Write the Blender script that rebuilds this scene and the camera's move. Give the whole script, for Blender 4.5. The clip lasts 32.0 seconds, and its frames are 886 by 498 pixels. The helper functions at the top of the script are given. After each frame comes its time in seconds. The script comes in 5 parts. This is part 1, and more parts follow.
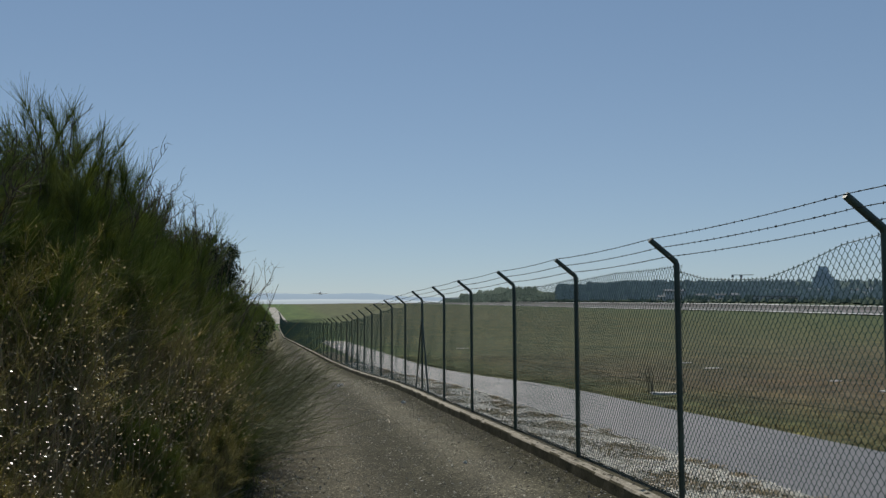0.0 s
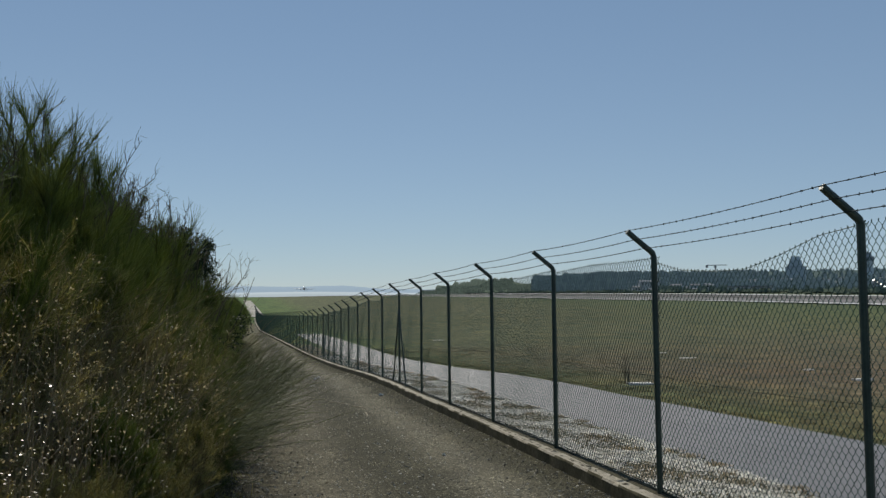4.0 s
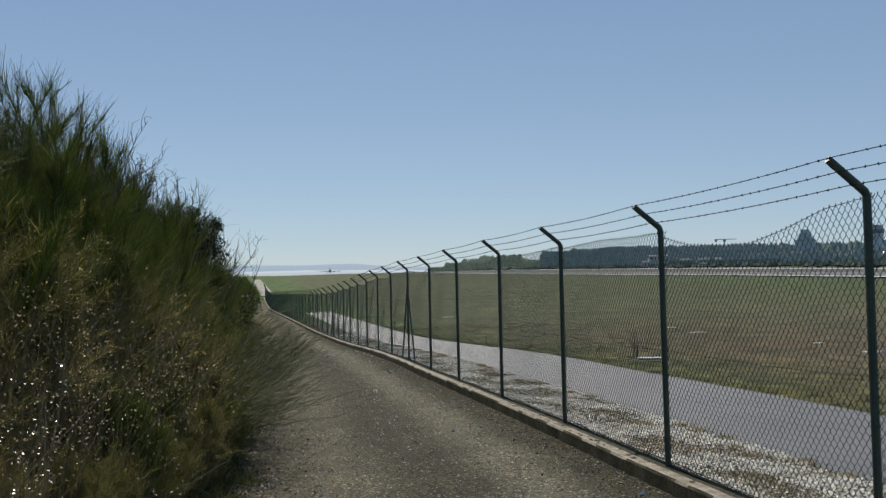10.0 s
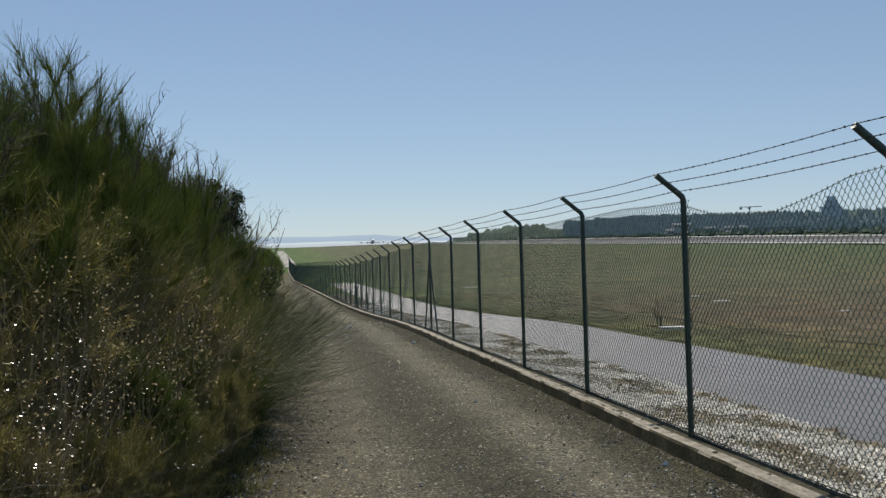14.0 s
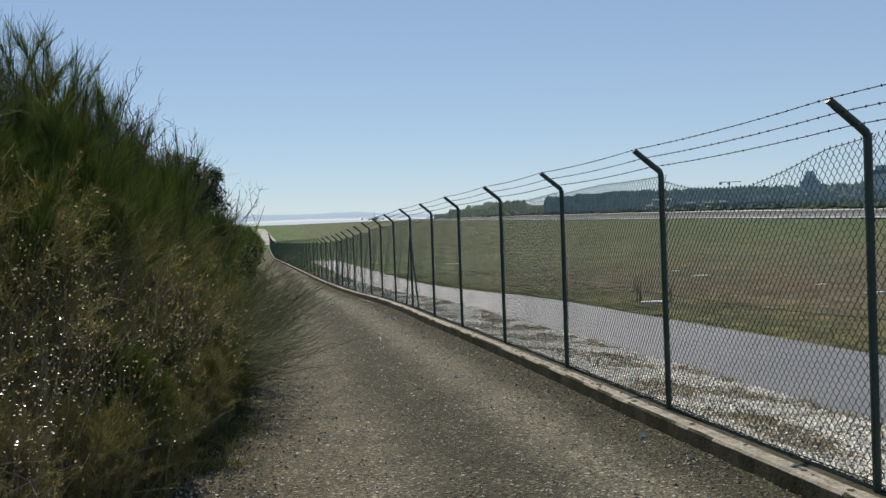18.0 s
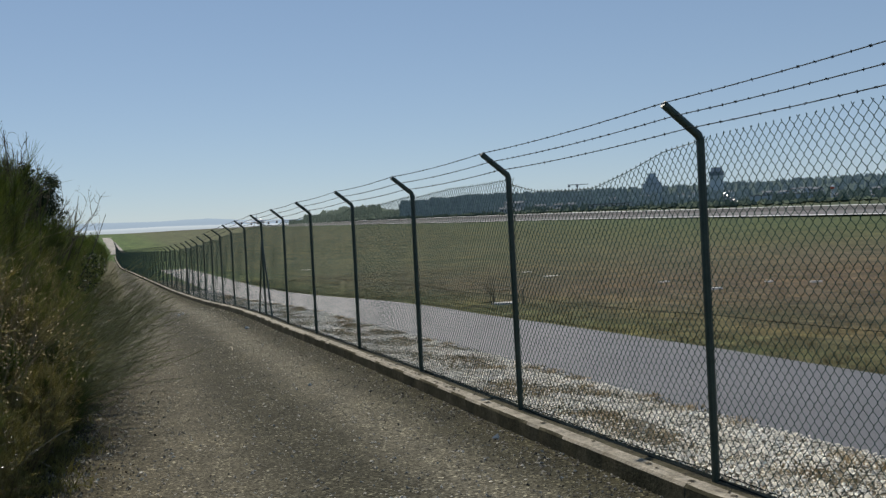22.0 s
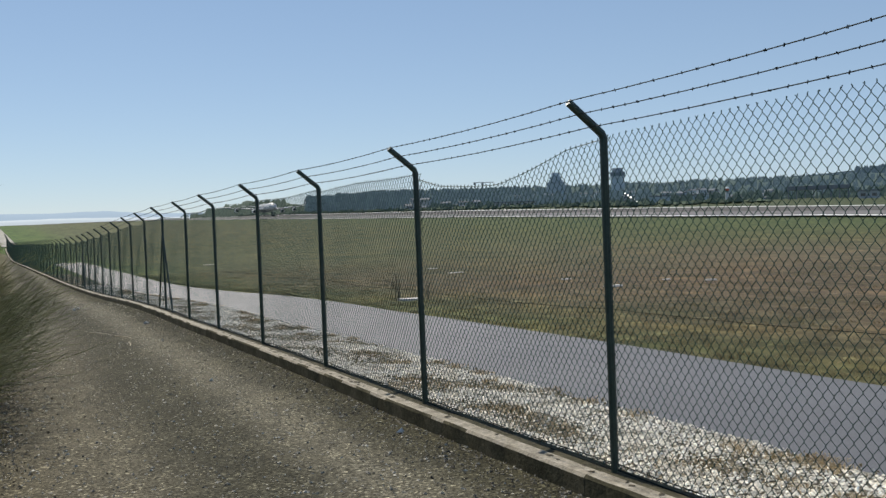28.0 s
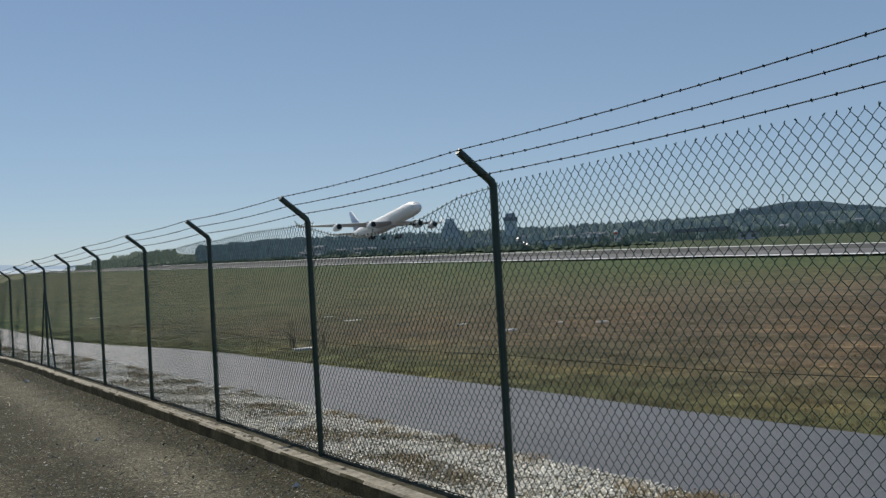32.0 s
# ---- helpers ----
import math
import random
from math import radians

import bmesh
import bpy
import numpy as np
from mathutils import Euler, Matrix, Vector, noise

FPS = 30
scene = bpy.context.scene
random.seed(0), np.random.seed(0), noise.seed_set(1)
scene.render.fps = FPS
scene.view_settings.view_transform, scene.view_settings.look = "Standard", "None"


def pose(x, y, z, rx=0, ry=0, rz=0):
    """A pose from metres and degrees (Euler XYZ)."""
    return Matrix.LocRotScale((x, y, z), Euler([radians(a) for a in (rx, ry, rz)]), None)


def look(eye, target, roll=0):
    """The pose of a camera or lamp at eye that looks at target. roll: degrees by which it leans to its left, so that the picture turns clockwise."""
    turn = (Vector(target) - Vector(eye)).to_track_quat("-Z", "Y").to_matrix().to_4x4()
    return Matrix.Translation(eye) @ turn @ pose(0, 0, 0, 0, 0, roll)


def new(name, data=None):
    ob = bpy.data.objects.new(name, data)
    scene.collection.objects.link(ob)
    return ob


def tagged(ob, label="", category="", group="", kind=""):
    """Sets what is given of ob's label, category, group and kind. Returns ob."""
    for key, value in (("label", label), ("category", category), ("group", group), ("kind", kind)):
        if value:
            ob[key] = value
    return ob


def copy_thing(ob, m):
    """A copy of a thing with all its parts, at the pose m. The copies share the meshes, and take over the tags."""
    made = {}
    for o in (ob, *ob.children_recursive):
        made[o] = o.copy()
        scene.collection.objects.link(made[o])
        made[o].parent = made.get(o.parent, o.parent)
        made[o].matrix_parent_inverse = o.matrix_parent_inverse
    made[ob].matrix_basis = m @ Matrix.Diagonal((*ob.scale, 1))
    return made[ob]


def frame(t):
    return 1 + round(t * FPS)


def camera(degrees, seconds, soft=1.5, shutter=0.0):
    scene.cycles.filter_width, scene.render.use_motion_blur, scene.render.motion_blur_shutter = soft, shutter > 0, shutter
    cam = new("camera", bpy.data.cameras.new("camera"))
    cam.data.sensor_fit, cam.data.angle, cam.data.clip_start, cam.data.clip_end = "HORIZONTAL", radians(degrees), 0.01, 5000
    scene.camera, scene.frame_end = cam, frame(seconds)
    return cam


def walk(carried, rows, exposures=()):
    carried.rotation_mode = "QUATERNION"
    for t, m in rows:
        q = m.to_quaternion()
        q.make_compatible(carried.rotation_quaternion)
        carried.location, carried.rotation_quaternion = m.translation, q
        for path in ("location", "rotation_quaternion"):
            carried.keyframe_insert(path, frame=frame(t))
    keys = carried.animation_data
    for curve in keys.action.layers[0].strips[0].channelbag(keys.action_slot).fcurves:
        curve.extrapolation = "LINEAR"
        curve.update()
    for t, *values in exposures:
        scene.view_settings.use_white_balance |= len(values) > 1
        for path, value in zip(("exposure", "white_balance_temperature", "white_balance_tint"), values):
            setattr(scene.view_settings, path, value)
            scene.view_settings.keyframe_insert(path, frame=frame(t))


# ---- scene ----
# the camera: held by hand beside the fence, turning slowly to the right
cam = camera(49.33, 32.0, soft=1.4, shutter=0.3)
PATH = [
    (0.0, -0.001, -0.021, 1.727, 93.795, -0.147, -9.958),
    (0.5, -0.002, -0.023, 1.718, 93.944, -0.195, -9.490),
    (1.0, -0.001, -0.019, 1.718, 93.226, 0.348, -9.729),
    (1.5, -0.007, -0.030, 1.719, 93.109, 0.593, -10.113),
    (2.0, -0.007, -0.038, 1.712, 93.112, 0.609, -10.274),
    (2.5, -0.005, -0.034, 1.718, 93.015, 0.288, -11.189),
    (4.5, -0.014, 0.008, 1.737, 93.366, 0.241, -11.362),
    (5.0, -0.013, 0.007, 1.735, 92.672, 0.540, -10.009),
    (5.5, -0.003, 0.006, 1.732, 91.907, 0.956, -10.390),
    (6.0, 0.007, 0.005, 1.733, 91.738, 1.148, -11.261),
    (6.5, 0.012, 0.002, 1.735, 91.407, 1.482, -11.362),
    (7.0, 0.007, -0.013, 1.733, 91.233, 1.730, -11.333),
    (7.5, 0.009, -0.008, 1.734, 91.206, 1.744, -11.420),
    (8.0, 0.012, -0.008, 1.731, 91.268, 1.579, -11.681),
    (8.5, 0.005, -0.012, 1.732, 91.786, 0.870, -11.759),
    (9.0, -0.000, -0.018, 1.734, 92.257, 1.428, -10.196),
    (9.5, 0.007, 0.001, 1.732, 92.003, 1.291, -10.361),
    (10.0, -0.002, -0.019, 1.734, 91.958, 0.830, -10.828),
    (10.5, -0.003, -0.029, 1.734, 91.528, 1.102, -10.906),
    (11.0, -0.002, -0.022, 1.732, 91.679, 1.418, -9.689),
    (11.5, 0.004, -0.015, 1.734, 91.212, 1.540, -9.231),
    (12.0, 0.052, 0.064, 1.744, 90.513, 2.687, -9.153),
    (12.5, 0.044, 0.041, 1.744, 90.029, 1.988, -9.004),
    (13.0, 0.040, 0.039, 1.741, 90.870, 1.296, -8.938),
    (13.5, 0.036, 0.031, 1.742, 90.494, 1.138, -9.287),
    (15.5, 0.025, 0.034, 1.745, 89.862, 1.603, -9.787),
    (16.0, 0.014, 0.017, 1.742, 89.380, 1.391, -9.664),
    (16.5, -0.004, -0.002, 1.739, 88.982, 1.306, -9.364),
    (17.0, -0.003, 0.009, 1.736, 88.651, 1.256, -9.941),
    (17.5, 0.003, 0.001, 1.742, 88.330, 1.739, -10.302),
    (18.0, 0.041, -0.004, 1.736, 88.810, 1.648, -10.575),
    (18.5, 0.048, 0.006, 1.733, 88.488, 1.722, -11.647),
    (19.0, 0.047, 0.004, 1.733, 88.495, 1.813, -11.586),
    (19.5, 0.054, 0.014, 1.736, 88.411, 1.982, -12.083),
    (20.0, 0.068, 0.052, 1.736, 88.500, 2.135, -12.367),
    (20.5, 0.061, 0.049, 1.739, 89.070, 1.248, -14.268),
    (21.0, 0.081, 0.059, 1.740, 88.800, 2.009, -17.557),
    (21.5, 0.099, 0.078, 1.740, 89.249, 2.183, -19.154),
    (22.0, 0.111, 0.065, 1.738, 88.758, 2.563, -19.129),
    (22.5, 0.107, 0.048, 1.741, 89.050, 1.994, -19.847),
    (23.0, 0.110, 0.042, 1.744, 88.600, 1.432, -19.320),
    (23.5, 0.098, 0.032, 1.744, 88.674, 1.747, -17.965),
    (24.0, 0.084, 0.009, 1.744, 89.073, 1.621, -17.213),
    (24.5, 0.073, 0.005, 1.739, 88.831, 1.571, -17.353),
    (25.0, 0.077, 0.018, 1.734, 88.009, 0.448, -19.262),
    (25.5, 0.085, 0.025, 1.732, 88.160, 0.643, -19.583),
    (26.0, 0.086, 0.022, 1.730, 88.021, 0.132, -21.093),
    (26.5, 0.084, 0.029, 1.726, 87.767, 0.867, -22.364),
    (28.5, 0.110, 0.071, 1.719, 88.472, 1.720, -24.996),
    (29.0, 0.117, 0.081, 1.714, 87.962, 1.413, -24.907),
    (29.5, 0.116, 0.066, 1.723, 87.959, 1.656, -25.012),
    (30.0, 0.113, 0.056, 1.726, 87.590, 1.657, -25.088),
    (30.5, 0.111, 0.047, 1.731, 88.910, 0.680, -25.768),
    (31.0, 0.110, 0.033, 1.733, 90.902, 1.925, -28.449),
    (31.5, 0.120, 0.052, 1.734, 90.971, 2.080, -30.977),
    (32.0, 0.119, 0.056, 1.734, 90.845, 2.852, -30.918),
]
walk(cam, [(t, pose(x, y, z, rx, ry, rz)) for t, x, y, z, rx, ry, rz in PATH], exposures=[(0.0, -0.34, 6800, 8), (5.0, -0.27, 6850, 7), (9.0, -0.12, 6900, 10), (11.0, -0.12, 6900, 10), (12.0, -0.14, 6900, 10), (13.0, -0.04, 6900, 10), (16.0, -0.02, 6900, 10), (19.0, 0.12, 6900, 10), (20.2, 0.12, 6900, 10), (21.0, -0.02, 6900, 10), (23.0, -0.16, 6850, 10), (26.0, -0.02, 6850, 10), (30.0, 0.17, 6850, 10), (30.6, 0.1, 6850, 10), (31.3, -0.1, 6750, 9), (32.0, -0.2, 6750, 9)])

# ---------------------------------------------------------------- light
SUN_AZ, SUN_EL = -2.7, 44.0
world = bpy.data.worlds.new("sky")
scene.world = world
world.use_nodes = True
wn = world.node_tree.nodes
sky = wn.new("ShaderNodeTexSky")
sky.sky_type = "NISHITA"
sky.sun_disc = False
sky.sun_elevation, sky.sun_rotation = radians(SUN_EL), radians(SUN_AZ)
sky.altitude, sky.air_density, sky.dust_density, sky.ozone_density = 1200, 1.0, 0.1, 2.8
wn["Background"].inputs["Strength"].default_value = 0.088
haze = wn.new("ShaderNodeMix")   # thin haze over the whole sky, paler towards the horizon
haze.data_type = "RGBA"
haze.inputs["Factor"].default_value = 0.58
veil = wn.new("ShaderNodeMix")
veil.data_type = "RGBA"
veil.inputs["A"].default_value, veil.inputs["B"].default_value = (4.35, 6.08, 8.5, 1), (2.55, 4.15, 6.8, 1)
way, height, fall = wn.new("ShaderNodeTexCoord"), wn.new("ShaderNodeSeparateXYZ"), wn.new("ShaderNodeMapRange")
fall.interpolation_type = "SMOOTHSTEP"
fall.inputs[1].default_value, fall.inputs[2].default_value = -0.12, 0.42
world.node_tree.links.new(way.outputs["Generated"], height.inputs[0])
world.node_tree.links.new(height.outputs["Z"], fall.inputs[0])
world.node_tree.links.new(fall.outputs[0], veil.inputs["Factor"])
world.node_tree.links.new(sky.outputs[0], haze.inputs["A"])
world.node_tree.links.new(veil.outputs["Result"], haze.inputs["B"])
world.node_tree.links.new(haze.outputs["Result"], wn["Background"].inputs["Color"])
sun = new("sun", bpy.data.lights.new("sun", "SUN"))
sun.data.energy, sun.data.angle, sun.data.color = 5.0, radians(0.53), (1.0, 0.95, 0.87)
sdir = Vector((math.sin(radians(SUN_AZ)) * math.cos(radians(SUN_EL)), math.cos(radians(SUN_AZ)) * math.cos(radians(SUN_EL)), math.sin(radians(SUN_EL))))
sun.matrix_world = look(sdir * 60, (0, 0, 0))

# ---------------------------------------------------------------- materials
def mat(name, cols, scale=4.0, rough=0.8, bump=0.0, bscale=None, fine=None, metal=0.0, island=0.0, spec=0.3, detail=6.0, stops=(0.3, 0.7), transl=0.0, obj=0.0, anis=None):
    """cols: two or three colours mixed by a coarse noise; fine: (scale, amount) of a second, finer one."""
    m = bpy.data.materials.new(name)
    m.use_nodes = True
    nt = m.node_tree
    n, lk = nt.nodes, nt.links.new
    b = n["Principled BSDF"]
    b.inputs["Roughness"].default_value, b.inputs["Metallic"].default_value = rough, metal
    b.inputs["Specular IOR Level"].default_value = spec
    geo = n.new("ShaderNodeNewGeometry")
    pos = geo.outputs["Position"]
    if obj:
        tc = n.new("ShaderNodeTexCoord")
        pos = tc.outputs["Object"]
    if anis:
        mp = n.new("ShaderNodeMapping")
        mp.inputs["Scale"].default_value = anis
        lk(pos, mp.inputs[0])
        pos = mp.outputs[0]
    nz = n.new("ShaderNodeTexNoise")
    nz.inputs["Scale"].default_value, nz.inputs["Detail"].default_value = scale, detail
    lk(pos, nz.inputs["Vector"])
    rp = n.new("ShaderNodeValToRGB")
    el = rp.color_ramp.elements
    el[0].position, el[1].position = stops
    el[0].color, el[1].color = (*cols[0], 1), (*cols[-1], 1)
    if len(cols) == 3:
        e = el.new(sum(stops) / 2)
        e.color = (*cols[1], 1)
    lk(nz.outputs["Fac"], rp.inputs[0])
    col = rp.outputs[0]

    def vary(src, amount, col):
        mr = n.new("ShaderNodeMapRange")
        mr.inputs[3].default_value, mr.inputs[4].default_value = 1 - amount, 1 + amount
        lk(src, mr.inputs[0])
        mx = n.new("ShaderNodeVectorMath")
        mx.operation = "MULTIPLY"
        lk(col, mx.inputs[0])
        lk(mr.outputs[0], mx.inputs[1])
        return mx.outputs[0]
    if fine:
        f2 = n.new("ShaderNodeTexNoise")
        f2.inputs["Scale"].default_value, f2.inputs["Detail"].default_value = fine[0], 3
        lk(pos, f2.inputs["Vector"])
        mr0 = n.new("ShaderNodeMapRange")
        mr0.inputs[1].default_value, mr0.inputs[2].default_value = 0.3, 0.7
        lk(f2.outputs["Fac"], mr0.inputs[0])
        col = vary(mr0.outputs[0], fine[1], col)
    if island:
        col = vary(geo.outputs["Random Per Island"], island, col)
    if obj:
        oi = n.new("ShaderNodeObjectInfo")
        col = vary(oi.outputs["Random"], obj, col)
    lk(col, b.inputs["Base Color"])
    if transl:
        tr = n.new("ShaderNodeBsdfTranslucent")
        lk(col, tr.inputs["Color"])
        mix = n.new("ShaderNodeMixShader")
        mix.inputs[0].default_value = transl
        lk(b.outputs[0], mix.inputs[1])
        lk(tr.outputs[0], mix.inputs[2])
        lk(mix.outputs[0], n["Material Output"].inputs["Surface"])
    if bump:
        bz = n.new("ShaderNodeTexNoise")
        bz.inputs["Scale"].default_value, bz.inputs["Detail"].default_value = bscale or scale * 6, 4
        lk(pos, bz.inputs["Vector"])
        bp = n.new("ShaderNodeBump")
        bp.inputs["Strength"].default_value, bp.inputs["Distance"].default_value = bump, 0.02
        lk(bz.outputs["Fac"], bp.inputs["Height"])
        lk(bp.outputs[0], b.inputs["Normal"])
    return m


M_FIELD = mat("field_grass", [(0.58, 0.68, 0.58), (1.0, 1.0, 1.0), (1.45, 1.26, 1.08)], 0.45, 0.95, 0.8, 7.0, (2.6, 0.5), spec=0.1, anis=(1, 0.5, 1), detail=10.0)
M_ROAD = mat("service_road_asphalt", [(0.078, 0.079, 0.082), (0.104, 0.105, 0.108)], 0.5, 0.55, 0.3, 120.0, (90.0, 0.15), spec=0.42)


def speckle(m, scale, share, lift_, low=0.45):
    """Single paler grains over the colour of a material."""
    n, lk = m.node_tree.nodes, m.node_tree.links.new
    b = n["Principled BSDF"]
    old = b.inputs["Base Color"].links[0].from_socket
    geo = n.new("ShaderNodeNewGeometry")
    vo = n.new("ShaderNodeTexVoronoi")
    vo.inputs["Scale"].default_value = scale
    lk(geo.outputs["Position"], vo.inputs["Vector"])
    sep = n.new("ShaderNodeSeparateXYZ")
    lk(vo.outputs["Color"], sep.inputs[0])
    rp = n.new("ShaderNodeValToRGB")
    el = rp.color_ramp.elements
    el[0].position, el[1].position = 0.0, 1.0
    el[0].color, el[1].color = (low, low, low, 1), (lift_, lift_, lift_ * 0.97, 1)
    e = el.new(1 - share)
    e.color = (1.1, 1.1, 1.1, 1)
    lk(sep.outputs["X"], rp.inputs[0])
    mx = n.new("ShaderNodeVectorMath")
    mx.operation = "MULTIPLY"
    lk(old, mx.inputs[0])
    lk(rp.outputs[0], mx.inputs[1])
    lk(mx.outputs[0], b.inputs["Base Color"])


def banded(m, stops, lo, hi, wobble, wscale, axis='X'):
    """Colour that changes across the ground, from lo to hi metres from the camera's line, with ragged borders."""
    n, lk = m.node_tree.nodes, m.node_tree.links.new
    b = n["Principled BSDF"]
    old = b.inputs["Base Color"].links[0].from_socket
    geo = n.new("ShaderNodeNewGeometry")
    sep = n.new("ShaderNodeSeparateXYZ")
    lk(geo.outputs["Position"], sep.inputs[0])
    wob = n.new("ShaderNodeTexNoise")
    wob.inputs["Scale"].default_value, wob.inputs["Detail"].default_value = wscale, 6
    lk(geo.outputs["Position"], wob.inputs["Vector"])
    add = n.new("ShaderNodeMath")
    add.operation = "MULTIPLY_ADD"
    lk(wob.outputs["Fac"], add.inputs[0])
    add.inputs[1].default_value = wobble
    lk(sep.outputs[axis], add.inputs[2])
    mr = n.new("ShaderNodeMapRange")
    mr.inputs[1].default_value, mr.inputs[2].default_value = lo + wobble / 2, hi + wobble / 2
    lk(add.outputs[0], mr.inputs[0])
    rp = n.new("ShaderNodeValToRGB")
    el = rp.color_ramp.elements
    el[0].position, el[1].position = stops[0][0], stops[-1][0]
    el[0].color, el[1].color = (*stops[0][1], 1), (*stops[-1][1], 1)
    for s, c in stops[1:-1]:
        el.new(s).color = (*c, 1)
    lk(mr.outputs[0], rp.inputs[0])
    mx = n.new("ShaderNodeVectorMath")
    mx.operation = "MULTIPLY"
    lk(rp.outputs[0], mx.inputs[0])
    lk(old, mx.inputs[1])
    lk(mx.outputs[0], b.inputs["Base Color"])


def track_material():
    """Dark gritty track: paler where wheels run, dark with moss and dirt beside the kerb and under the shrubs."""
    m = mat("track_gravel", [(0.8, 0.8, 0.8), (1.15, 1.13, 1.08)], 1.3, 0.95, 0.7, 55.0, (42.0, 0.6), spec=0.04)
    banded(m, ((0.0, (0.084, 0.072, 0.046)), (0.28, (0.084, 0.075, 0.051)), (0.4, (0.131, 0.120, 0.089)), (0.47, (0.131, 0.121, 0.091)), (0.58, (0.072, 0.069, 0.051)), (0.67, (0.072, 0.069, 0.051)), (0.77, (0.153, 0.143, 0.109)), (0.82, (0.139, 0.130, 0.098)), (0.89, (0.067, 0.064, 0.045)), (1.0, (0.050, 0.047, 0.029))), -1.5, 3.5, 0.45, 0.9)
    speckle(m, 52.0, 0.09, 2.8)
    return m


M_TRACK = track_material()
banded(M_FIELD, ((0.0, (0.084, 0.092, 0.044)), (0.05, (0.102, 0.092, 0.056)), (0.1, (0.107, 0.087, 0.060)), (0.3, (0.112, 0.087, 0.065)), (0.5, (0.104, 0.086, 0.059)), (0.66, (0.096, 0.088, 0.057)), (0.85, (0.089, 0.089, 0.058)), (1.0, (0.085, 0.077, 0.062))), 2.0, 142.0, 16.0, 0.09)
# Near end darkened in the colour for lens falloff; greener further off.
banded(M_FIELD, ((0.0, (0.92, 0.84, 0.83)), (0.12, (0.93, 0.88, 0.84)), (0.3, (0.94, 0.99, 0.88)), (0.7, (0.78, 1.03, 0.7)), (1.0, (0.74, 1.03, 0.68))), 0.0, 110.0, 30.0, 0.05, 'Y')
banded(M_FIELD, ((0.0, (0.93, 1.1, 0.78)), (0.4, (0.97, 1.06, 0.86)), (1.0, (1.0, 1.0, 1.0))), 7.9, 12.5, 5.0, 0.7)
speckle(M_FIELD, 5.0, 0.05, 1.9, 0.68)
# Brown bed kept dark: it carries the shade in the gaps between stones.
M_GRAVEL_BED = mat("gravel_bed", [(0.085, 0.072, 0.046), (0.15, 0.128, 0.088)], 1.0, 0.95, 0.9, 40.0, (20.0, 0.3))
speckle(M_GRAVEL_BED, 38.0, 0.28, 2.6, 0.25)
M_STONE = mat("pale_stone", [(0.58, 0.52, 0.4), (0.84, 0.785, 0.66), (0.92, 0.87, 0.76)], 3.0, 0.75, 0.0, None, None, island=0.4)
M_PEBBLE = mat("track_pebble", [(0.16, 0.145, 0.11), (0.5, 0.465, 0.385)], 2.0, 0.7, 0.0, None, None, island=0.6, spec=0.25)
M_GRIT = mat("kerbside_grit", [(0.05, 0.045, 0.035), (0.1, 0.09, 0.07), (0.34, 0.32, 0.27)], 14.0, 0.8, island=0.5)
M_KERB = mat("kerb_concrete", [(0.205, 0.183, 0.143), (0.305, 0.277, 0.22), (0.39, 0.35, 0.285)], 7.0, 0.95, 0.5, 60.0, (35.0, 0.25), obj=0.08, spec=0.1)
# Olive and dark: moss and dirt, plus the kerb's shade put into the colour.
M_KERBSHADE = mat("kerb_mossy_shaded_face", [(0.052, 0.049, 0.031), (0.078, 0.072, 0.047), (0.11, 0.1, 0.068)], 3.0, 0.95, 0.3, 50.0, (24.0, 0.22), obj=0.12, spec=0.05)
M_POST = mat("post_green_paint", [(0.02, 0.039, 0.03), (0.034, 0.058, 0.045)], 9.0, 0.5, 0.1, 80.0, (60.0, 0.2), spec=0.5)
M_WIRE = mat("wire_dull_green", [(0.022, 0.062, 0.05), (0.04, 0.09, 0.072)], 5.0, 0.6, 0.0, None, None, spec=0.25)
M_TENSION = mat("tension_wire_dark", [(0.015, 0.02, 0.018), (0.03, 0.035, 0.03)], 5.0, 0.95, spec=0.05)
M_BARB = mat("barbed_wire_steel", [(0.018, 0.028, 0.03), (0.04, 0.05, 0.05)], 6.0, 0.85, 0.0, None, None, spec=0.1)
M_RUNWAY = mat("runway_concrete", [(0.115, 0.115, 0.112), (0.16, 0.158, 0.152)], 0.05, 0.9, 0.0, None, (0.6, 0.12), spec=0.2)
M_RUNWAY_MID = mat("runway_brown_asphalt", [(0.07, 0.068, 0.064), (0.105, 0.1, 0.094)], 0.05, 0.9, 0.0, None, (0.6, 0.12), spec=0.1)
M_LINE = mat("runway_white_line", [(0.62, 0.62, 0.6), (0.84, 0.84, 0.82)], 0.12, 0.8)
M_BROOM = mat("broom_stems", [(0.135, 0.185, 0.056), (0.22, 0.26, 0.085), (0.29, 0.3, 0.13)], 0.9, 0.7, island=0.35, transl=0.62, spec=0.1)
M_BRAMBLE = mat("bramble_stems", [(0.287, 0.213, 0.127), (0.414, 0.316, 0.196)], 2.0, 0.8, island=0.4, spec=0.15)
M_BLEAF = mat("bramble_leaves", [(0.2, 0.17, 0.11), (0.28, 0.24, 0.17), (0.42, 0.38, 0.3)], 2.2, 0.33, island=0.4, transl=0.3, spec=0.9)
M_GLOSSY = mat("pale_glossy_leaves", [(0.25, 0.225, 0.14), (0.42, 0.38, 0.27)], 2.0, 0.34, island=0.35, transl=0.45, spec=0.8)
M_CANELEAF = mat("dull_dry_leaves", [(0.230, 0.190, 0.103), (0.345, 0.282, 0.167), (0.483, 0.414, 0.276)], 2.2, 0.45, island=0.4, transl=0.5, spec=0.5)
